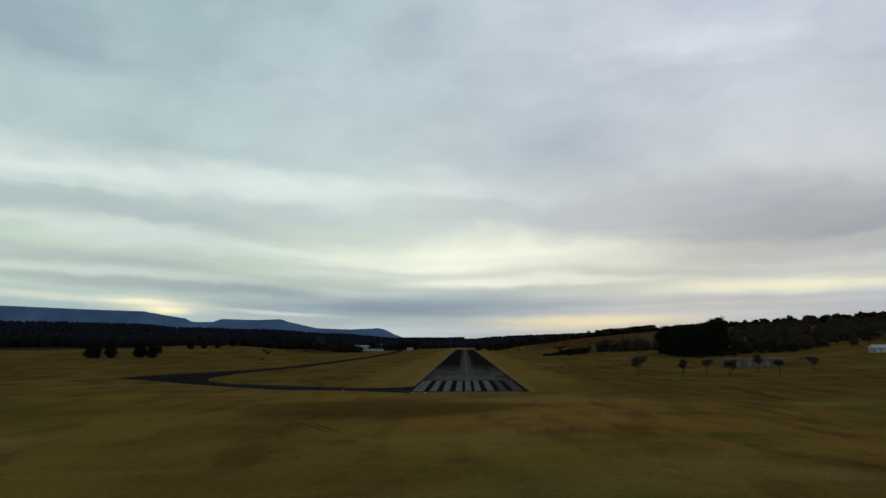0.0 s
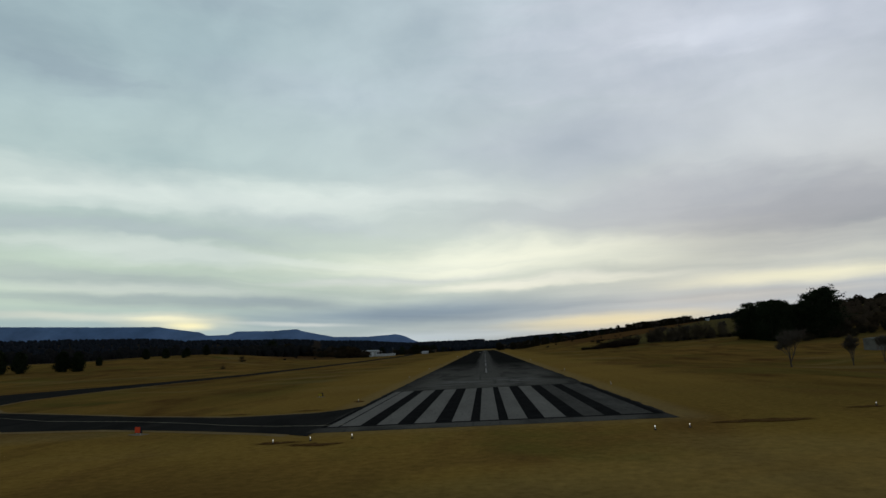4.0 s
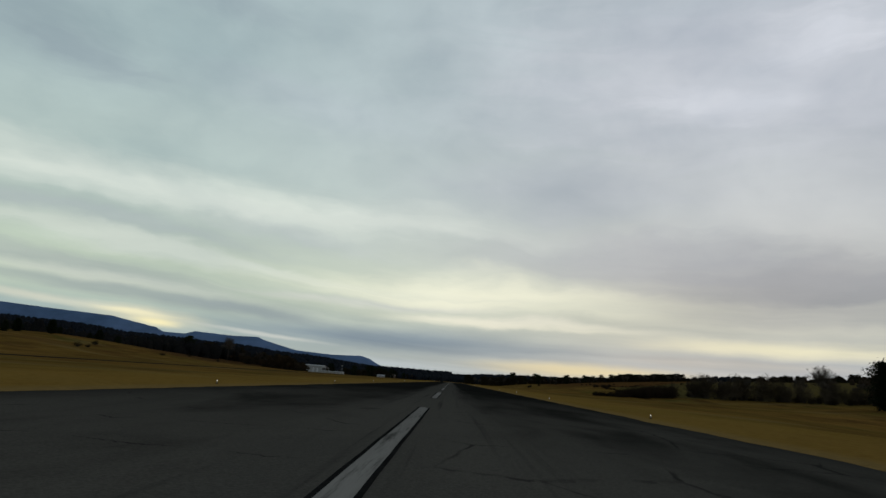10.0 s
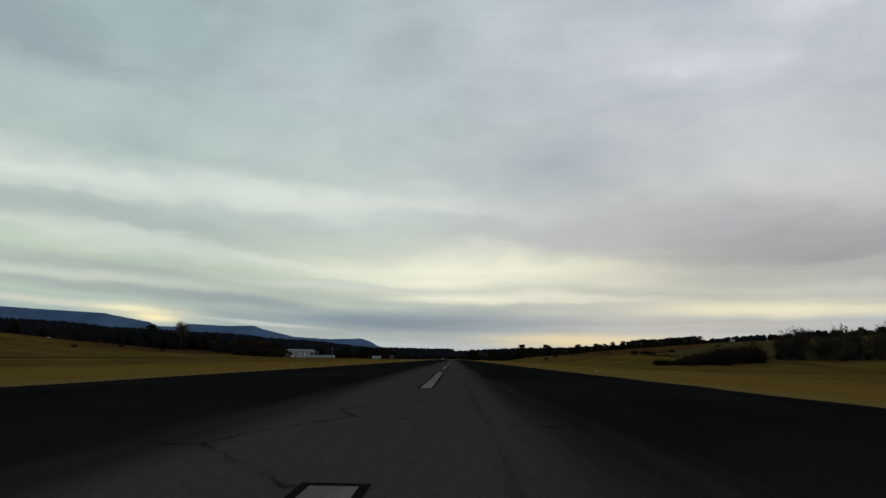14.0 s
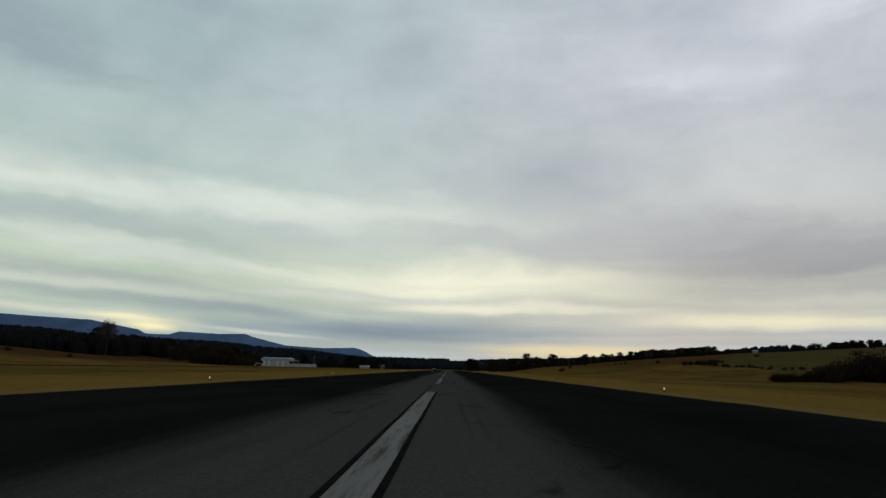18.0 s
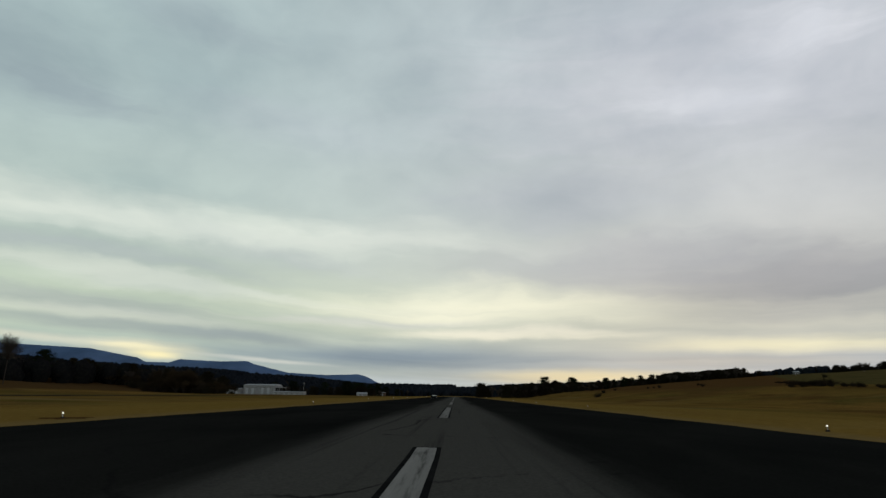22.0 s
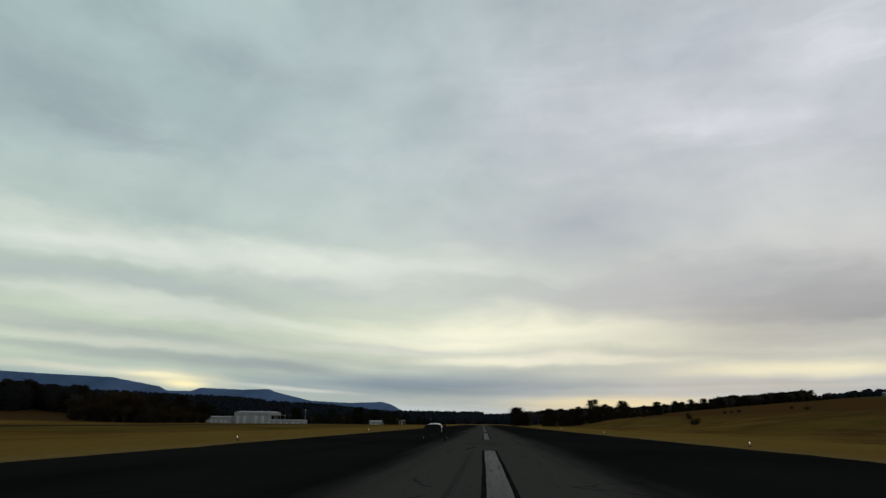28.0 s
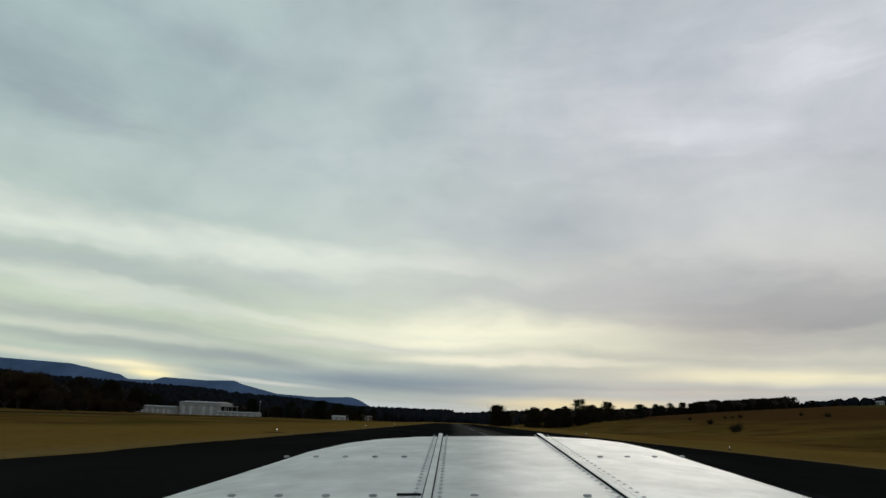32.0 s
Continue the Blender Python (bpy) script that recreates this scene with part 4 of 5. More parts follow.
belt = along_line([(330, 1560), (420, 1560), (520, 1480), (530, 1300), (520, 1100), (512, 900), (500, 740), (492, 600), (488, 450)], 5.0, 6.0, rng)
grown_together("hilltop_woods", far_trees, belt, (0.45, 0.9), rng, "dark irregular tree line on the skyline of a grassy hill")
settle(oaks, belt[::4], (0.75, 1.2), rng, "bare trees on the hilltop", "leafless tree on the skyline of a grassy hill")
grown_together("hilltop_grove", far_trees, [(rng.uniform(352, 480), rng.uniform(1470, 1590)) for i in range(110)], (1.05, 1.35), rng, "dense dark wood on a hilltop")
settle(oaks, [(rng.uniform(345, 470), rng.uniform(1455, 1475)) for i in range(16)], (1.1, 1.5), rng, "bare trees before the hilltop wood", "leafless tree on the skyline of a grassy hill")
settle(pines, [(rng.uniform(500, 530), rng.uniform(800, 1040)) for i in range(16)], (0.3, 0.5), rng, "pines on the hilltop", "dark pine on the skyline of a hill")
settle(shrubs, [(rng.uniform(180, 330), rng.uniform(620, 1000)) for i in range(5)], (0.5, 0.9), rng, "brush on the hillside", "dark shrub on a grassy hillside")
settle(brush, [(365, 690), (380, 820), (330, 700), (372, 702), (322, 706)], (0.7, 1.0), rng, "hillside trees")

# the far side of the taxiway
settle(cedars, [(-266, 281), (-257, 286), (-273, 288), (-242, 300), (-234, 302), (-247, 307)], (1.1, 1.45), rng, "cedars in the field")
row = [(-250 - 0.10 * i * 9 + rng.gauss(0, 5), 380 + 26 * i + rng.gauss(0, 8)) for i in range(10)]
settle(cedars, row, (0.5, 0.95), rng, "cedars along the bank")
settle(shrubs, [(-186, 430), (-190, 447), (-176, 505), (-182, 560), (-170, 585), (-205, 480), (-160, 330)], (0.5, 0.9), rng, "scattered brush", "small dark shrub in open dry grass")
settle(pines[:1], [(-300, 845)], (1.06, 1.08), rng, "lone pine", "lone round dark pine above the woods")
settle(tall, [(-181, 636)], (1.0, 1.02), rng, "tall bare tree", "tall leafless tree standing above dark woods")
settle(brush + oaks[:1] + round_trees[1:2], [(rng.uniform(-345, -200), rng.uniform(850, 960)) for i in range(100)], (0.95, 1.3), rng, "dense bare clump", "leafless tree in a dense dark clump")
settle(brush, [(-174 + rng.gauss(0, 5), 786 + rng.gauss(0, 6)) for i in range(12)], (1.75, 2.05), rng, "tall bare clump", "tall leafless tree in a dense dark clump")
settle(brush + thickets[:1], [(-154 - 34 * rng.random(), 790 + rng.gauss(0, 7)) for i in range(26)], (0.9, 1.25), rng, "tall bare clump", "leafless brushy tree in a dense dark clump")
settle(briars + shrubs, [(-152 - 40 * rng.random(), rng.uniform(776, 796)) for i in range(36)], (0.8, 1.5), rng, "brush in the clump", "dark brush under bare trees")
settle(shrubs, [(rng.uniform(-280, -195), rng.uniform(840, 930)) for i in range(34)], (1.2, 2.2), rng, "brush in the clump", "dark brush under bare trees")
settle(brush + shrubs[:1] + brush, [(-164 - 58 * rng.random() ** 1.1, rng.uniform(842, 870)) for i in range(60)], (0.7, 1.0), rng, "brush in front of the sheds", "dark tangled brush in front of sheds")
settle(round_trees + brush, [(-167 - 32 * rng.random(), rng.uniform(846, 866)) for i in range(30)], (0.55, 0.8), rng, "trees in front of the hangar", "dark dense tree in front of a hangar")
settle(cedars, [(rng.uniform(-330, -225), rng.uniform(950, 1000)) for i in range(10)], (0.8, 1.3), rng, "cedars by the hangars")
belt = along_line([(-300, 1110), (-230, 1130), (-150, 1160), (-110, 1260), (-175, 1470), (-80, 1550)], 6, 8.0, rng)
settle(round_trees + oaks[:1] + pines[:1], belt, (0.6, 0.95), rng, "trees behind the hangars", "dark tree in a line behind the hangars")


# ---- buildings ----
DULL = material("dull_brown_siding", [(0.085, 0.078, 0.072), (0.14, 0.128, 0.118)], (0.4, 4), 0.85, 0.2)
WEATHERED = material("weathered_grey_siding", [(0.10, 0.10, 0.096), (0.19, 0.19, 0.18)], (0.4, 4), 0.8, 0.2)
def building(name, x0, y0, x1, y1, h, pitch, label, walls=WHITE, roof=ROOF, doors=1, windows=0, category="hangar", z=None):
    """Walls of ribbed sheet, a low gable roof, and its doors and windows on the side that faces the runway's start."""
    zb = land((x0 + x1) / 2, (y0 + y1) / 2) if z is None else z
    root = tagged(new(name), label, category)
    root.location = ((x0 + x1) / 2, (y0 + y1) / 2, zb)
    w, d = (x1 - x0) / 2, (y1 - y0) / 2
    bm = box(bmesh.new(), -w, -d, -1.0, w, d, h)
    n_ = int(2 * w / 1.5)
    for i in range(n_ + 1):
        xx = -w + 2 * w * i / n_
        box(bm, xx - 0.05, -d - 0.06, -0.5, xx + 0.05, -d - 0.002, h - 0.02)
    part("wall", bm, walls, root)
    bm = bmesh.new()
    o = 0.5
    pts = [(-w - o, -d - o, h + 0.003), (w + o, -d - o, h + 0.003), (w + o, d + o, h + 0.003), (-w - o, d + o, h + 0.003), (-w - o, 0, h + pitch), (w + o, 0, h + pitch)]
    v = [bm.verts.new(p_) for p_ in pts]
    for f_ in ((0, 1, 5, 4), (2, 3, 4, 5), (0, 4, 3), (1, 2, 5), (3, 2, 1, 0)):
        bm.faces.new([v[i] for i in f_])
    r = part("roof", bm, roof, root)
    boxed("eave_trim", (-w - o, -d - o - 0.08, h - 0.22, w + o, -d - o, h + 0.05), walls, root)
    for i in range(doors):
        cx = -w + 2 * w * (i + 0.5) / doors
        dw = min(6.0, 0.42 * 2 * w / doors)
        door = boxed("door", (cx - dw, -d - 0.14, -0.4, cx + dw, -d - 0.065, h * 0.78), BROWN if walls is not BROWN else DARK, root)
        for j in range(4):
            xx = cx - dw + 2 * dw * (j + 0.5) / 4
            boxed("door_panel", (xx - dw / 4 + 0.08, -d - 0.19, -0.3, xx + dw / 4 - 0.08, -d - 0.142, h * 0.76), walls if j % 2 else roof, door)
    for i in range(windows):
        cx = -w + 2 * w * (i + 0.5) / windows
        win = boxed("window", (cx - 0.55, -d - 0.12, h * 0.4, cx + 0.55, -d - 0.065, h * 0.4 + 1.2), WHITE, root)
        boxed("pane", (cx - 0.45, -d - 0.135, h * 0.4 + 0.1, cx + 0.45, -d - 0.122, h * 0.4 + 1.1), DARK, win)
    return root


hangar = building("hangar", -217, 1050, -185, 1080, 10.8, 1.2, "large white sheet-metal hangar with one open side", doors=2, z=-2.2)
# flat dark panel on the closed wall stands in for the bay's inner shade
boxed("side_opening", (16.003, -13.0, -0.4, 16.06, 13.0, 8.4), DARK, hangar, "dark panel painted as the shade inside an open bay")
for y in (-13.0, -4.4, 4.4, 13.0):
    boxed("post", (16.062, y - 0.3, -0.5, 16.4, y + 0.3, 8.6), WHITE, hangar)
boxed("canopy", (16.45, -14.5, 8.7, 21.0, 14.5, 9.0), ROOF, hangar, bevel=0.05)
for y in (-13.5, 13.5):
    boxed("post", (20.3, y - 0.2, -0.5, 20.7, y + 0.2, 8.69), WHITE, hangar)
building("hangar_annex", -184.5, 1040, -153, 1054, 4.4, 0.6, "low white hangar annex in front of a hangar", doors=3, z=-2.2)
building("storage_row", -252, 1042, -218, 1054, 6.6, 0.8, "low white row of storage bays behind brush", WHITE, ROOF, doors=4, z=-2.2)
building("open_hangar", -157, 1428, -112, 1442, 5.4, 0.9, "long shed with white roof and brown open front", BROWN, WHITE, doors=5)
building("clubhouse", -120, 1180, -108, 1190, 3.4, 1.4, "small pale building beside the airfield", doors=1, windows=4, category="house")
building("trailer", 148, 196, 179, 204, 4.1, 0.4, "long grey-white shed among bare trees", DULL, WEATHERED, doors=3, windows=0, category="shed", z=-1.6)
building("farmhouse", -332, 715, -316, 727, 5.0, 3.0, "white farmhouse with pale roof at the wood edge", doors=1, windows=4, category="house")
building("hill_house", 423, 1203, 429, 1208, 2.6, 1.2, "small pale house high on the hill", walls=WEATHERED, doors=1, windows=3, category="house")
building("hill_house", 264, 250, 273, 257, 2.6, 2.2, "white house at the foot of a wooded hill", doors=1, windows=3, category="house")
building("hill_house", -420, 905, -404, 916, 5.0, 2.4, "white house beyond the brush", doors=1, windows=4, category="house")

beacon = tagged(new("beacon_mast"), "slim steel beacon mast with a white head", "mast")
beacon.location = (-160, 1072, land(-160, 1072))
bm = bmesh.new()
bmesh.ops.create_cone(bm, cap_ends=True, segments=8, radius1=0.15, radius2=0.08, depth=12.4, matrix=Matrix.Translation((0, 0, 6)))
part("pole", bm, STEEL, beacon)
bm = bmesh.new()
bmesh.ops.create_cone(bm, cap_ends=True, segments=12, radius1=0.6, radius2=0.5, depth=1.2, matrix=Matrix.Translation((0, 0, 13.0)))
part("beacon_head", bm, WHITE, beacon)

# ---- runway lights and markers ----
def edge_light():
    root = tagged(new("runway_light"), "small runway edge light on a short stake", "light", "runway edge lights")
    bm = bmesh.new()
    bmesh.ops.create_cone(bm, cap_ends=True, segments=10, radius1=0.13, radius2=0.10, depth=0.16, matrix=Matrix.Translation((0, 0, 0.0)))
    part("base", bm, DARK, root)
    bm = bmesh.new()
    bmesh.ops.create_cone(bm, cap_ends=True, segments=8, radius1=0.025, radius2=0.025, depth=0.20, matrix=Matrix.Translation((0, 0, 0.15)))
    part("stake", bm, STEEL, root)
    bm = bmesh.new()
    bmesh.ops.create_uvsphere(bm, u_segments=12, v_segments=8, radius=0.036, matrix=Matrix.Translation((0, 0, 0.28)) @ Matrix.Diagonal((1, 1, 1.25, 1)))
    part("lens", bm, LENSGLASS, root, "lit clear lens", True)
    return root


first = edge_light()
spots = [(s * 19.6, 44.0 + 60.75 * k) for k in range(17) for s in (-1, 1)]
spots[0] = (-18.6, 32.0)
spots += [(-17.6, -9.0), (-14.8, -8.0), (-11.4, -7.6), (12.6, -10.2), (15.4, -9.6), (34.6, -0.5)]
for i, (x, y) in enumerate(spots):
    m = pose(x, y, land(x, y))
    if i == 0:
        first.matrix_basis = m
    else:
        copy_thing(first, m)


EARTH = material("bare_red_earth", [(0.044, 0.022, 0.009), (0.085, 0.045, 0.016), (0.125, 0.075, 0.022)], (0.6, 4.0), 1.0, 0.3)
CONCRETE = material("pale_concrete", [(0.13, 0.112, 0.08), (0.20, 0.175, 0.13)], (1.0, 8.0), 0.95, 0.2)
SIGN_YELLOW = material("yellow_sign_face", [(0.24, 0.17, 0.022), (0.32, 0.23, 0.03)], (1.5, 12), 0.6, 0.05)
rng = random.Random(77)
for x, y in spots[:34:3]:
    x += rng.gauss(0, 0.15)
    ring_ = [(x + rng.uniform(0.4, 1.5) * math.cos(k * 0.3927), y + rng.uniform(0.6, 2.2) * math.sin(k * 0.3927)) for k in range(16)]
    bare = new("bare_patch", mesh_of("bare_patch", [(x, y, land(x, y) + 0.03)] + [(a_, b_, land(a_, b_) + 0.012) for a_, b_ in ring_], [(0, k + 1, (k + 1) % 16 + 1) for k in range(16)], EARTH))
    bare.parent = ground


def marker(x, y, heading=0.0):
    """A low taxiway sign board on two feet, on its concrete pad."""
    root = tagged(new("taxi_sign"), "low yellow sign board on a concrete pad in the grass", "sign", "taxiway signs")
    root.matrix_basis = pose(x, y, land(x, y), 0, 0, heading)
    boxed("pad", (-0.65, -0.35, -0.1, 0.65, 0.35, 0.04), CONCRETE, root, bevel=0.02)
    for s in (-0.3, 0.3):
        boxed("foot", (s - 0.03, -0.03, 0.04, s + 0.03, 0.03, 0.16), STEEL, root)
    boxed("frame", (-0.45, -0.12, 0.14, 0.45, 0.12, 0.62), DARK, root, bevel=0.02)
    boxed("panel", (-0.40, -0.135, 0.18, 0.40, -0.122, 0.58), SIGN_YELLOW, root)
    boxed("panel", (-0.40, 0.122, 0.18, 0.40, 0.135, 0.58), SIGN_YELLOW, root)


for x, y, w_, l_ in ((-22.4, 20.6, 1.8, 0.7), (-31.3, 19.4, 2.4, 0.6), (-14.0, -10.4, 2.2, 0.9), (-17.2, -8.6, 2.0, 0.7), (33.6, -1.2, 1.6, 0.8), (22.0, -7.5, 4.0, 1.2)):
    ring_ = [(x + w_ * rng.uniform(0.4, 1.3) * math.cos(k * 0.3927), y + l_ * rng.uniform(0.4, 1.3) * math.sin(k * 0.3927)) for k in range(16)]
    bare = new("bare_patch", mesh_of("bare_patch", [(x, y, land(x, y) + 0.05)] + [(a_, b_, land(a_, b_) + 0.042) for a_, b_ in ring_], [(0, k + 1, (k + 1) % 16 + 1) for k in range(16)], EARTH))
    bare.parent = ground


def hold_sign(x, y, heading):
    """A red sign board in a white frame on two feet, on its concrete pad."""
    root = tagged(new("hold_sign"), "red sign board on a pale concrete pad beside the taxiway", "sign")
    root.matrix_basis = pose(x, y, land(x, y), 0, 0, heading)
    boxed("pad", (-0.95, -0.55, -0.1, 0.95, 0.55, 0.06), CONCRETE, root, bevel=0.02)
    for s in (-0.3, 0.3):
        boxed("foot", (s - 0.03, -0.03, 0.06, s + 0.03, 0.03, 0.18), STEEL, root)
    boxed("frame", (-0.50, -0.11, 0.16, 0.50, 0.11, 0.80), DARK, root, bevel=0.02)
    for y0, y1 in ((-0.128, -0.112), (0.112, 0.128)):
        boxed("panel", (-0.45, y0, 0.20, 0.45, y1, 0.76), RED, root, "faded red face")


hold_sign(-34.8, 2.0, -30)
marker(-27.6, 46.0, -28)
marker(-26, 690)

# ---- grass tufts beside the pavement ----
rs = np.random.RandomState(4)
N = 30000
side_ = np.where(rs.rand(N) < 0.5, -1, 1)
X = side_ * (16.9 + 26 * rs.rand(N) ** 1.6)
Y = -150 + 760 * rs.rand(N)
keep = ~((X < -16) & (Y > -6) & (Y < 42)) & (np.abs(Y - 300) < 900)
X, Y = X[keep], Y[keep]
N = len(X)
Z = np.array([land(a_, b_) for a_, b_ in zip(X, Y)])
H, Wd = rs.uniform(0.006, 0.022, N), rs.uniform(0.03, 0.09, N)
lean_way, lean_by = rs.uniform(0, 6.283, N), rs.uniform(0.12, 0.26, N)
A = lean_way + 1.5708 + rs.uniform(-0.5, 0.5, N)
co = np.zeros((N, 3, 3))
co[:, 0] = np.stack([X - np.cos(A) * Wd, Y - np.sin(A) * Wd, Z - 0.02], 1)
co[:, 1] = np.stack([X + np.cos(A) * Wd, Y + np.sin(A) * Wd, Z - 0.02], 1)
co[:, 2] = np.stack([X + np.cos(lean_way) * lean_by, Y + np.sin(lean_way) * lean_by, Z + H], 1)
STRAW = material("dry_grass_blades", [(0.20, 0.128, 0.034), (0.29, 0.185, 0.052)], (0.2, 3), 1.0, 0.0, spec=0.05)
tufts = new("grass_tufts", mesh_of("grass_tufts", co.reshape(-1, 3).tolist(), [(3 * i, 3 * i + 1, 3 * i + 2) for i in range(N)], STRAW))
tagged(tufts, "short dry grass tufts along the runway edge", "grass", kind="stuff")

# ---- the aircraft's nose, where it has rolled to ----
GLOSS = material("white_aircraft_paint", [(0.70, 0.72, 0.69), (0.77, 0.79, 0.76)], (1.5, 12), 0.42, 0.0, spec=0.5)
RIVET = material("painted_rivet", [(0.42, 0.43, 0.43), (0.5, 0.51, 0.51)], (5, 40), 0.4, 0.0, spec=0.5)
RUBBER = material("tyre_rubber", [(0.018, 0.018, 0.018), (0.03, 0.03, 0.03)], (5, 40), 0.8, 0.1)
t, x, y, z, rx, ry, rz = PATH[-1]
SEAT = pose(x, y, z, rx, ry, rz)
nose = tagged(new("aircraft_nose"), "white riveted metal engine cowling of a light aircraft", "aircraft")
nose.location = (x, y + 1.0, 0.05)
HERE = Matrix.Translation((-x, -y - 1.0, -0.05)) @ SEAT


def skin_y(d):
    return -0.277 - 0.196 * (d - 0.72)


def skin_x(d):
    return 0.05 + 0.064 * (d - 0.72)


def ring(d, s, n_=44):
    a_, b_ = (0.546 + 0.14 * min(0.9, max(0.0, 1.5 - d))) * s, 0.40 * s
    cy_ = skin_y(min(d, 1.5)) - 0.40 - (0.10 * (1 - s))
    out = []
    for k in range(n_):
        t_ = 2 * math.pi * k / n_
        c_, s_ = math.cos(t_), math.sin(t_)
        out.append(HERE @ Vector((skin_x(d) + a_ * math.copysign(abs(c_) ** 0.62, c_), cy_ + b_ * math.copysign(abs(s_) ** 0.42, s_), -d)))
    return out


bm = bmesh.new()
loops = [[bm.verts.new(p_) for p_ in ring(d, s)] for d, s in ((0.42, 1.0), (0.6, 1.0), (0.8, 1.0), (1.0, 1.0), (1.2, 1.0), (1.4, 1.0), (1.48, 0.995), (1.53, 0.975), (1.57, 0.93), (1.60, 0.84), (1.615, 0.7))]
for p0, p1 in zip(loops, loops[1:]):
    for k in range(44):
        bm.faces.new((p0[k], p0[(k + 1) % 44], p1[(k + 1) % 44], p1[k]))
bm.faces.new(loops[-1])
bmesh.ops.recalc_face_normals(bm, faces=bm.faces)
cowl = part("cowling", bm, GLOSS, nose, smooth=True)
bm = bmesh.new()
bm.faces.new([bm.verts.new(p_) for p_ in ring(0.421, 0.99)])
part("firewall", bm, DARK, nose, "dark firewall")
for f0, f1 in ((-0.105, -0.068), (0.124, 0.160)):
    spot = lambda d, o, up: HERE @ Vector((skin_x(d) + f0 + (f1 - f0) * (1.5 - d) / 0.78 + o, skin_y(d) + up, -d))
    for w0, w1, up, mat_, nm in ((-0.0046, 0.0046, 0.0016, GLOSS, "hinge_strip"), (-0.0060, -0.0046, 0.0008, DARK, "seam"), (0.0046, 0.0060, 0.0008, DARK, "seam")):
        V, F = [], []
        for i in range(13):
            d = 0.45 + 1.06 * i / 12
            V += [spot(d, w0, -0.004), spot(d, w0, up), spot(d, w1, up), spot(d, w1, -0.004)]
            if i:
                b_ = 4 * i - 4
                F += [(b_ + j, b_ + j + 1, b_ + j + 5, b_ + j + 4) for j in range(3)]
        ob = new(nm, mesh_of(nm, V, F, mat_))
        ob.parent = cowl
    for o in (-0.0142, 0.0142):
        V, F = [], []
        for i in range(36):
            d = 0.5 + 1.0 * i / 36
            c_ = spot(d, o, 0.0005)
            b_ = len(V)
            up_ = (HERE.to_3x3() @ Vector((0, 1, 0.19))).normalized()
            u_, w_ = (HERE.to_3x3() @ Vector((1, 0, 0))), (HERE.to_3x3() @ Vector((0, -0.19, -1))).normalized()
            for k in range(6):
                V.append(c_ + (u_ * math.cos(k * 1.0472) + w_ * math.sin(k * 1.0472)) * 0.0034)
            V.append(c_ + up_ * 0.0016)
            F += [(b_ + k, b_ + (k + 1) % 6, b_ + 6) for k in range(6)]
        ob = new("rivet_row", mesh_of("rivet_row", V, F, RIVET))
        ob.parent = cowl
for d, places in ((1.09, [-0.337 + 0.0495 * i for i in range(5)] + [0.191 + 0.046 * i for i in range(4)]), (0.735, [-0.291 + 0.0535 * i for i in range(4)] + [-0.015, 0.113])):
    for o in places:
        bm = bmesh.new()
        bmesh.ops.create_uvsphere(bm, u_segments=10, v_segments=6, radius=0.0040, matrix=HERE @ Matrix.Translation((skin_x(d) + o, skin_y(d), -d)) @ Matrix.Diagonal((1.3, 0.35, 1, 1)))
        part("fastener", bm, STEEL, cowl, smooth=True)
# latch at the foot of the hinge
V = [HERE @ Vector((skin_x(0.738) + a_, skin_y(0.738) + b_, -0.738 - c_)) for a_ in (-0.104, -0.076) for b_ in (-0.002, 0.0015) for c_ in (-0.0015, 0.0015)]
latch = new("latch", mesh_of("latch", V, [(0, 1, 3, 2), (4, 6, 7, 5), (0, 4, 5, 1), (2, 3, 7, 6), (0, 2, 6, 4), (1, 5, 7, 3)], DARK))
latch.parent = cowl
hub = HERE @ Vector((skin_x(1.6), skin_y(1.5) - 0.30, -1.62))
ahead = (HERE.to_3x3() @ Vector((0, -0.19, -1))).normalized()
turn = ahead.to_track_quat("Z", "Y").to_matrix().to_4x4()
bm = bmesh.new()
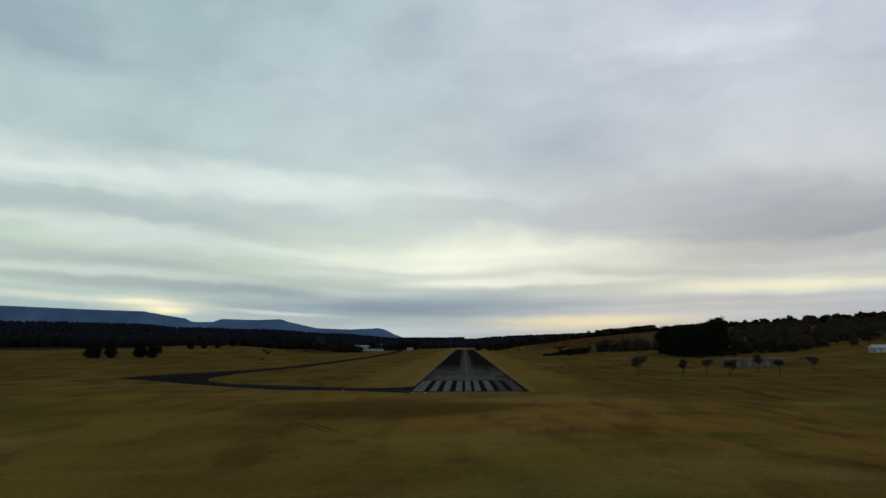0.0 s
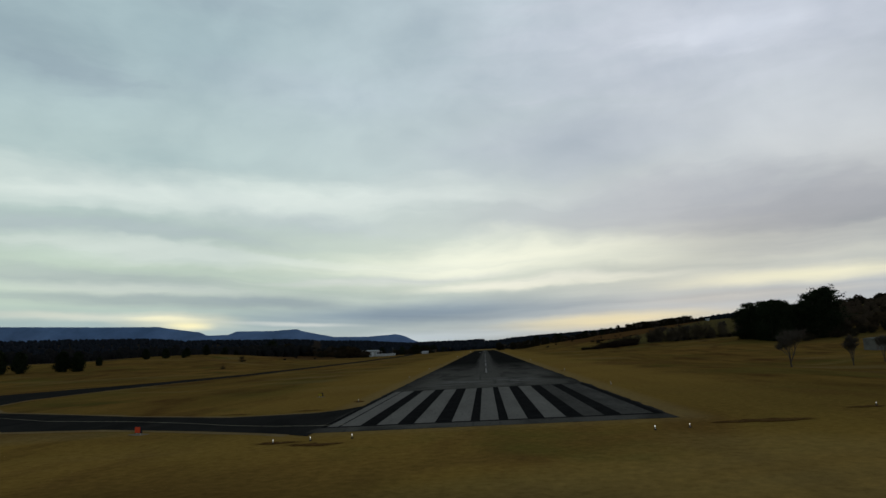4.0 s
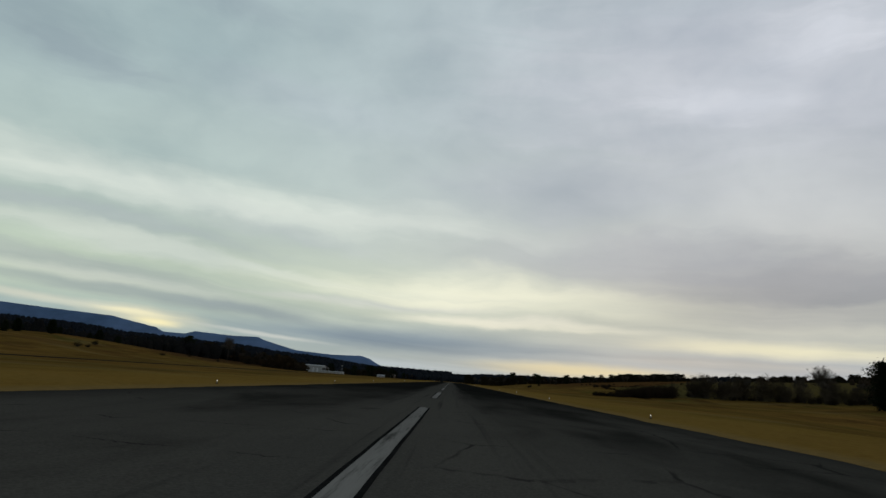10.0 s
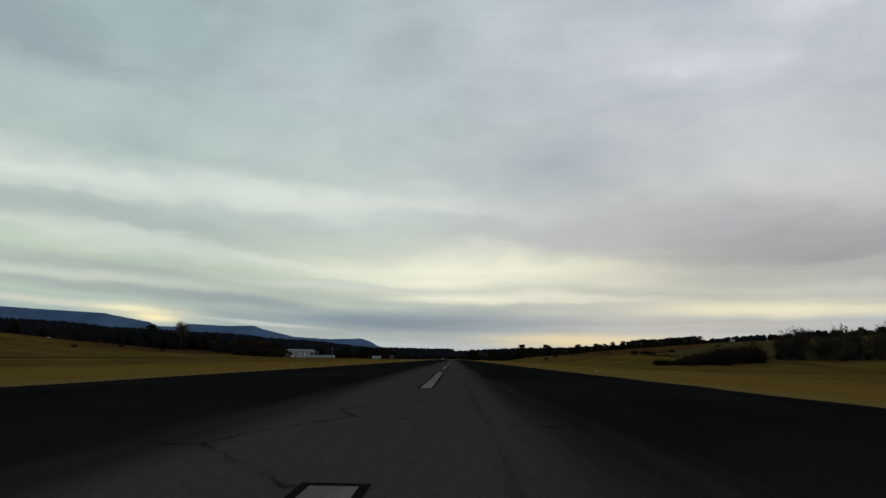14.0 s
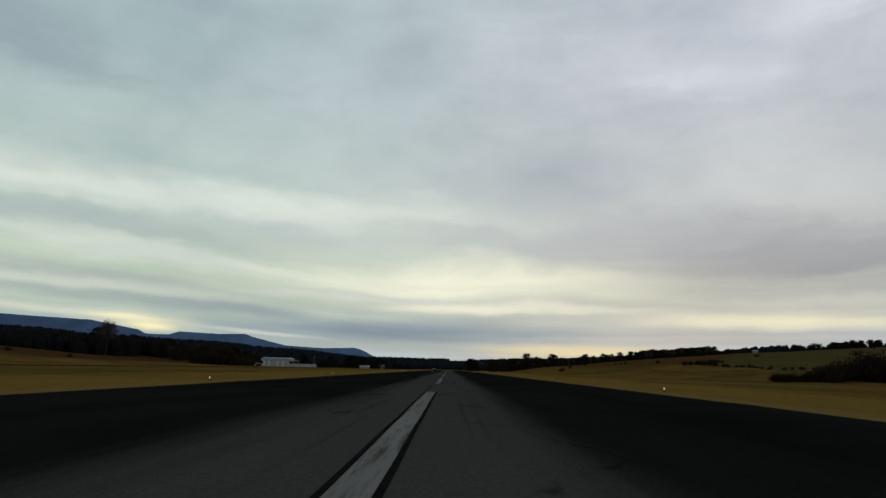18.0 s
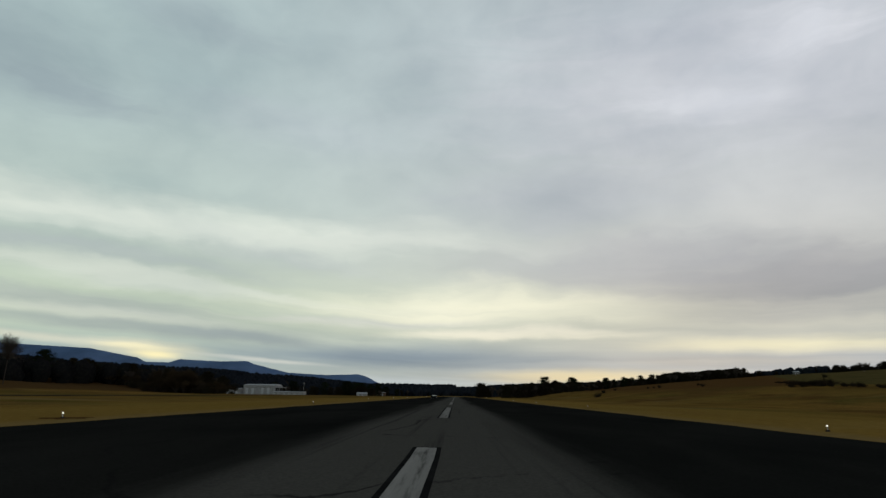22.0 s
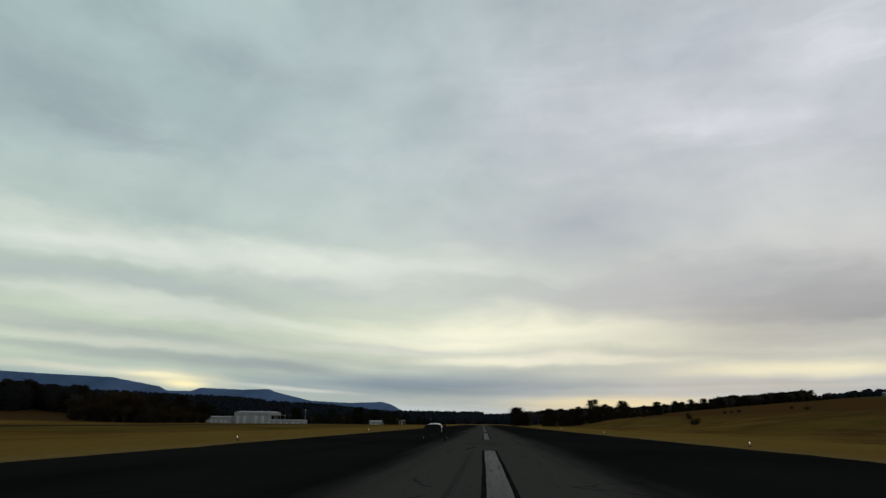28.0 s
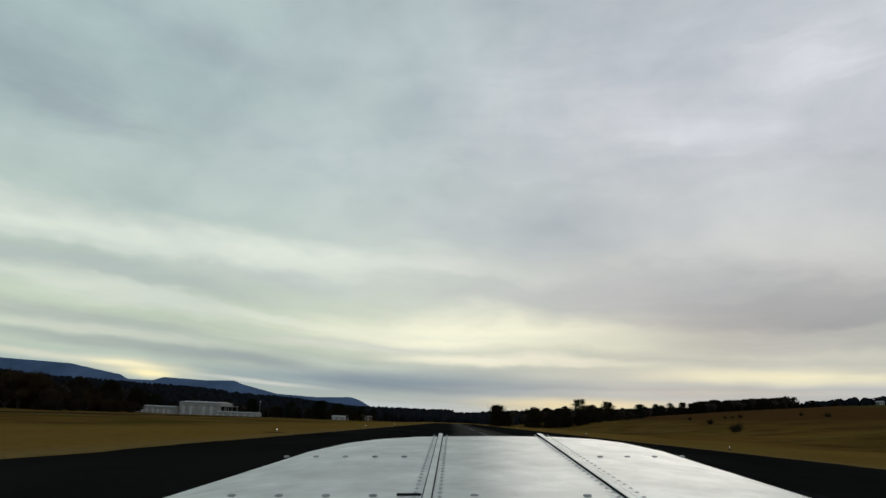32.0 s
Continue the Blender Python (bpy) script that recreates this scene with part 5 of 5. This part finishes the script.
bmesh.ops.create_cone(bm, cap_ends=True, segments=24, radius1=0.15, radius2=0.03, depth=0.3, matrix=Matrix.Translation(hub + ahead * 0.15) @ turn)
part("spinner", bm, GLOSS, nose, smooth=True)
across = (HERE.to_3x3() @ Vector((1, 0.05, 0))).normalized()
for s in (-1, 1):
    V, F = [], []
    up_ = ahead.cross(across)
    for i in range(9):
        r = 0.12 + 0.82 * i / 8
        tw = radians(62 - 44 * i / 8)
        c_ = 0.075 * math.sin(min(1.0, 0.35 + r) * 1.5) * (1.0 if i < 8 else 0.55)
        ch = up_ * math.cos(tw) * s + ahead * math.sin(tw)
        th = ch.cross(across) * 0.010
        at_ = hub + ahead * 0.10 + across * (s * r)
        V += [at_ - ch * c_, at_ + th, at_ + ch * c_, at_ - th]
        if i:
            b_ = 4 * i - 4
            F += [(b_ + k, b_ + (k + 1) % 4, b_ + 4 + (k + 1) % 4, b_ + 4 + k) for k in range(4)]
    F += [(32, 33, 34, 35)]
    ob = new("propeller_blade", mesh_of("propeller_blade", V, F, DARK))
    ob.parent = nose
for s in (-1, 1):
    hubw = Vector((s * 0.95 + 0.05, 0.0, 0.24))
    V, F = [], []
    tube_into(V, F, HERE @ Vector((skin_x(0.9) + s * 0.36, skin_y(0.9) - 0.70, -0.9)), hubw - Vector((s * 0.10, 0, 0)), 0.045, 0.03, 10)
    leg = new("gear_leg", mesh_of("gear_leg", V, F, DARK))
    leg.parent = nose
    bm = bmesh.new()
    turn_w = Matrix.Translation(hubw) @ Matrix.Rotation(radians(90), 4, "Y")
    bmesh.ops.create_cone(bm, cap_ends=True, segments=28, radius1=0.24, radius2=0.24, depth=0.15, matrix=turn_w)
    bmesh.ops.bevel(bm, geom=[e_ for e_ in bm.edges if abs(e_.calc_length() - 0.15) > 0.02], offset=0.045, segments=3, affect="EDGES")
    wheel = part("wheel", bm, RUBBER, nose, smooth=True)
    bm = bmesh.new()
    bmesh.ops.create_cone(bm, cap_ends=True, segments=20, radius1=0.11, radius2=0.11, depth=0.16, matrix=turn_w)
    part("rim", bm, STEEL, wheel)
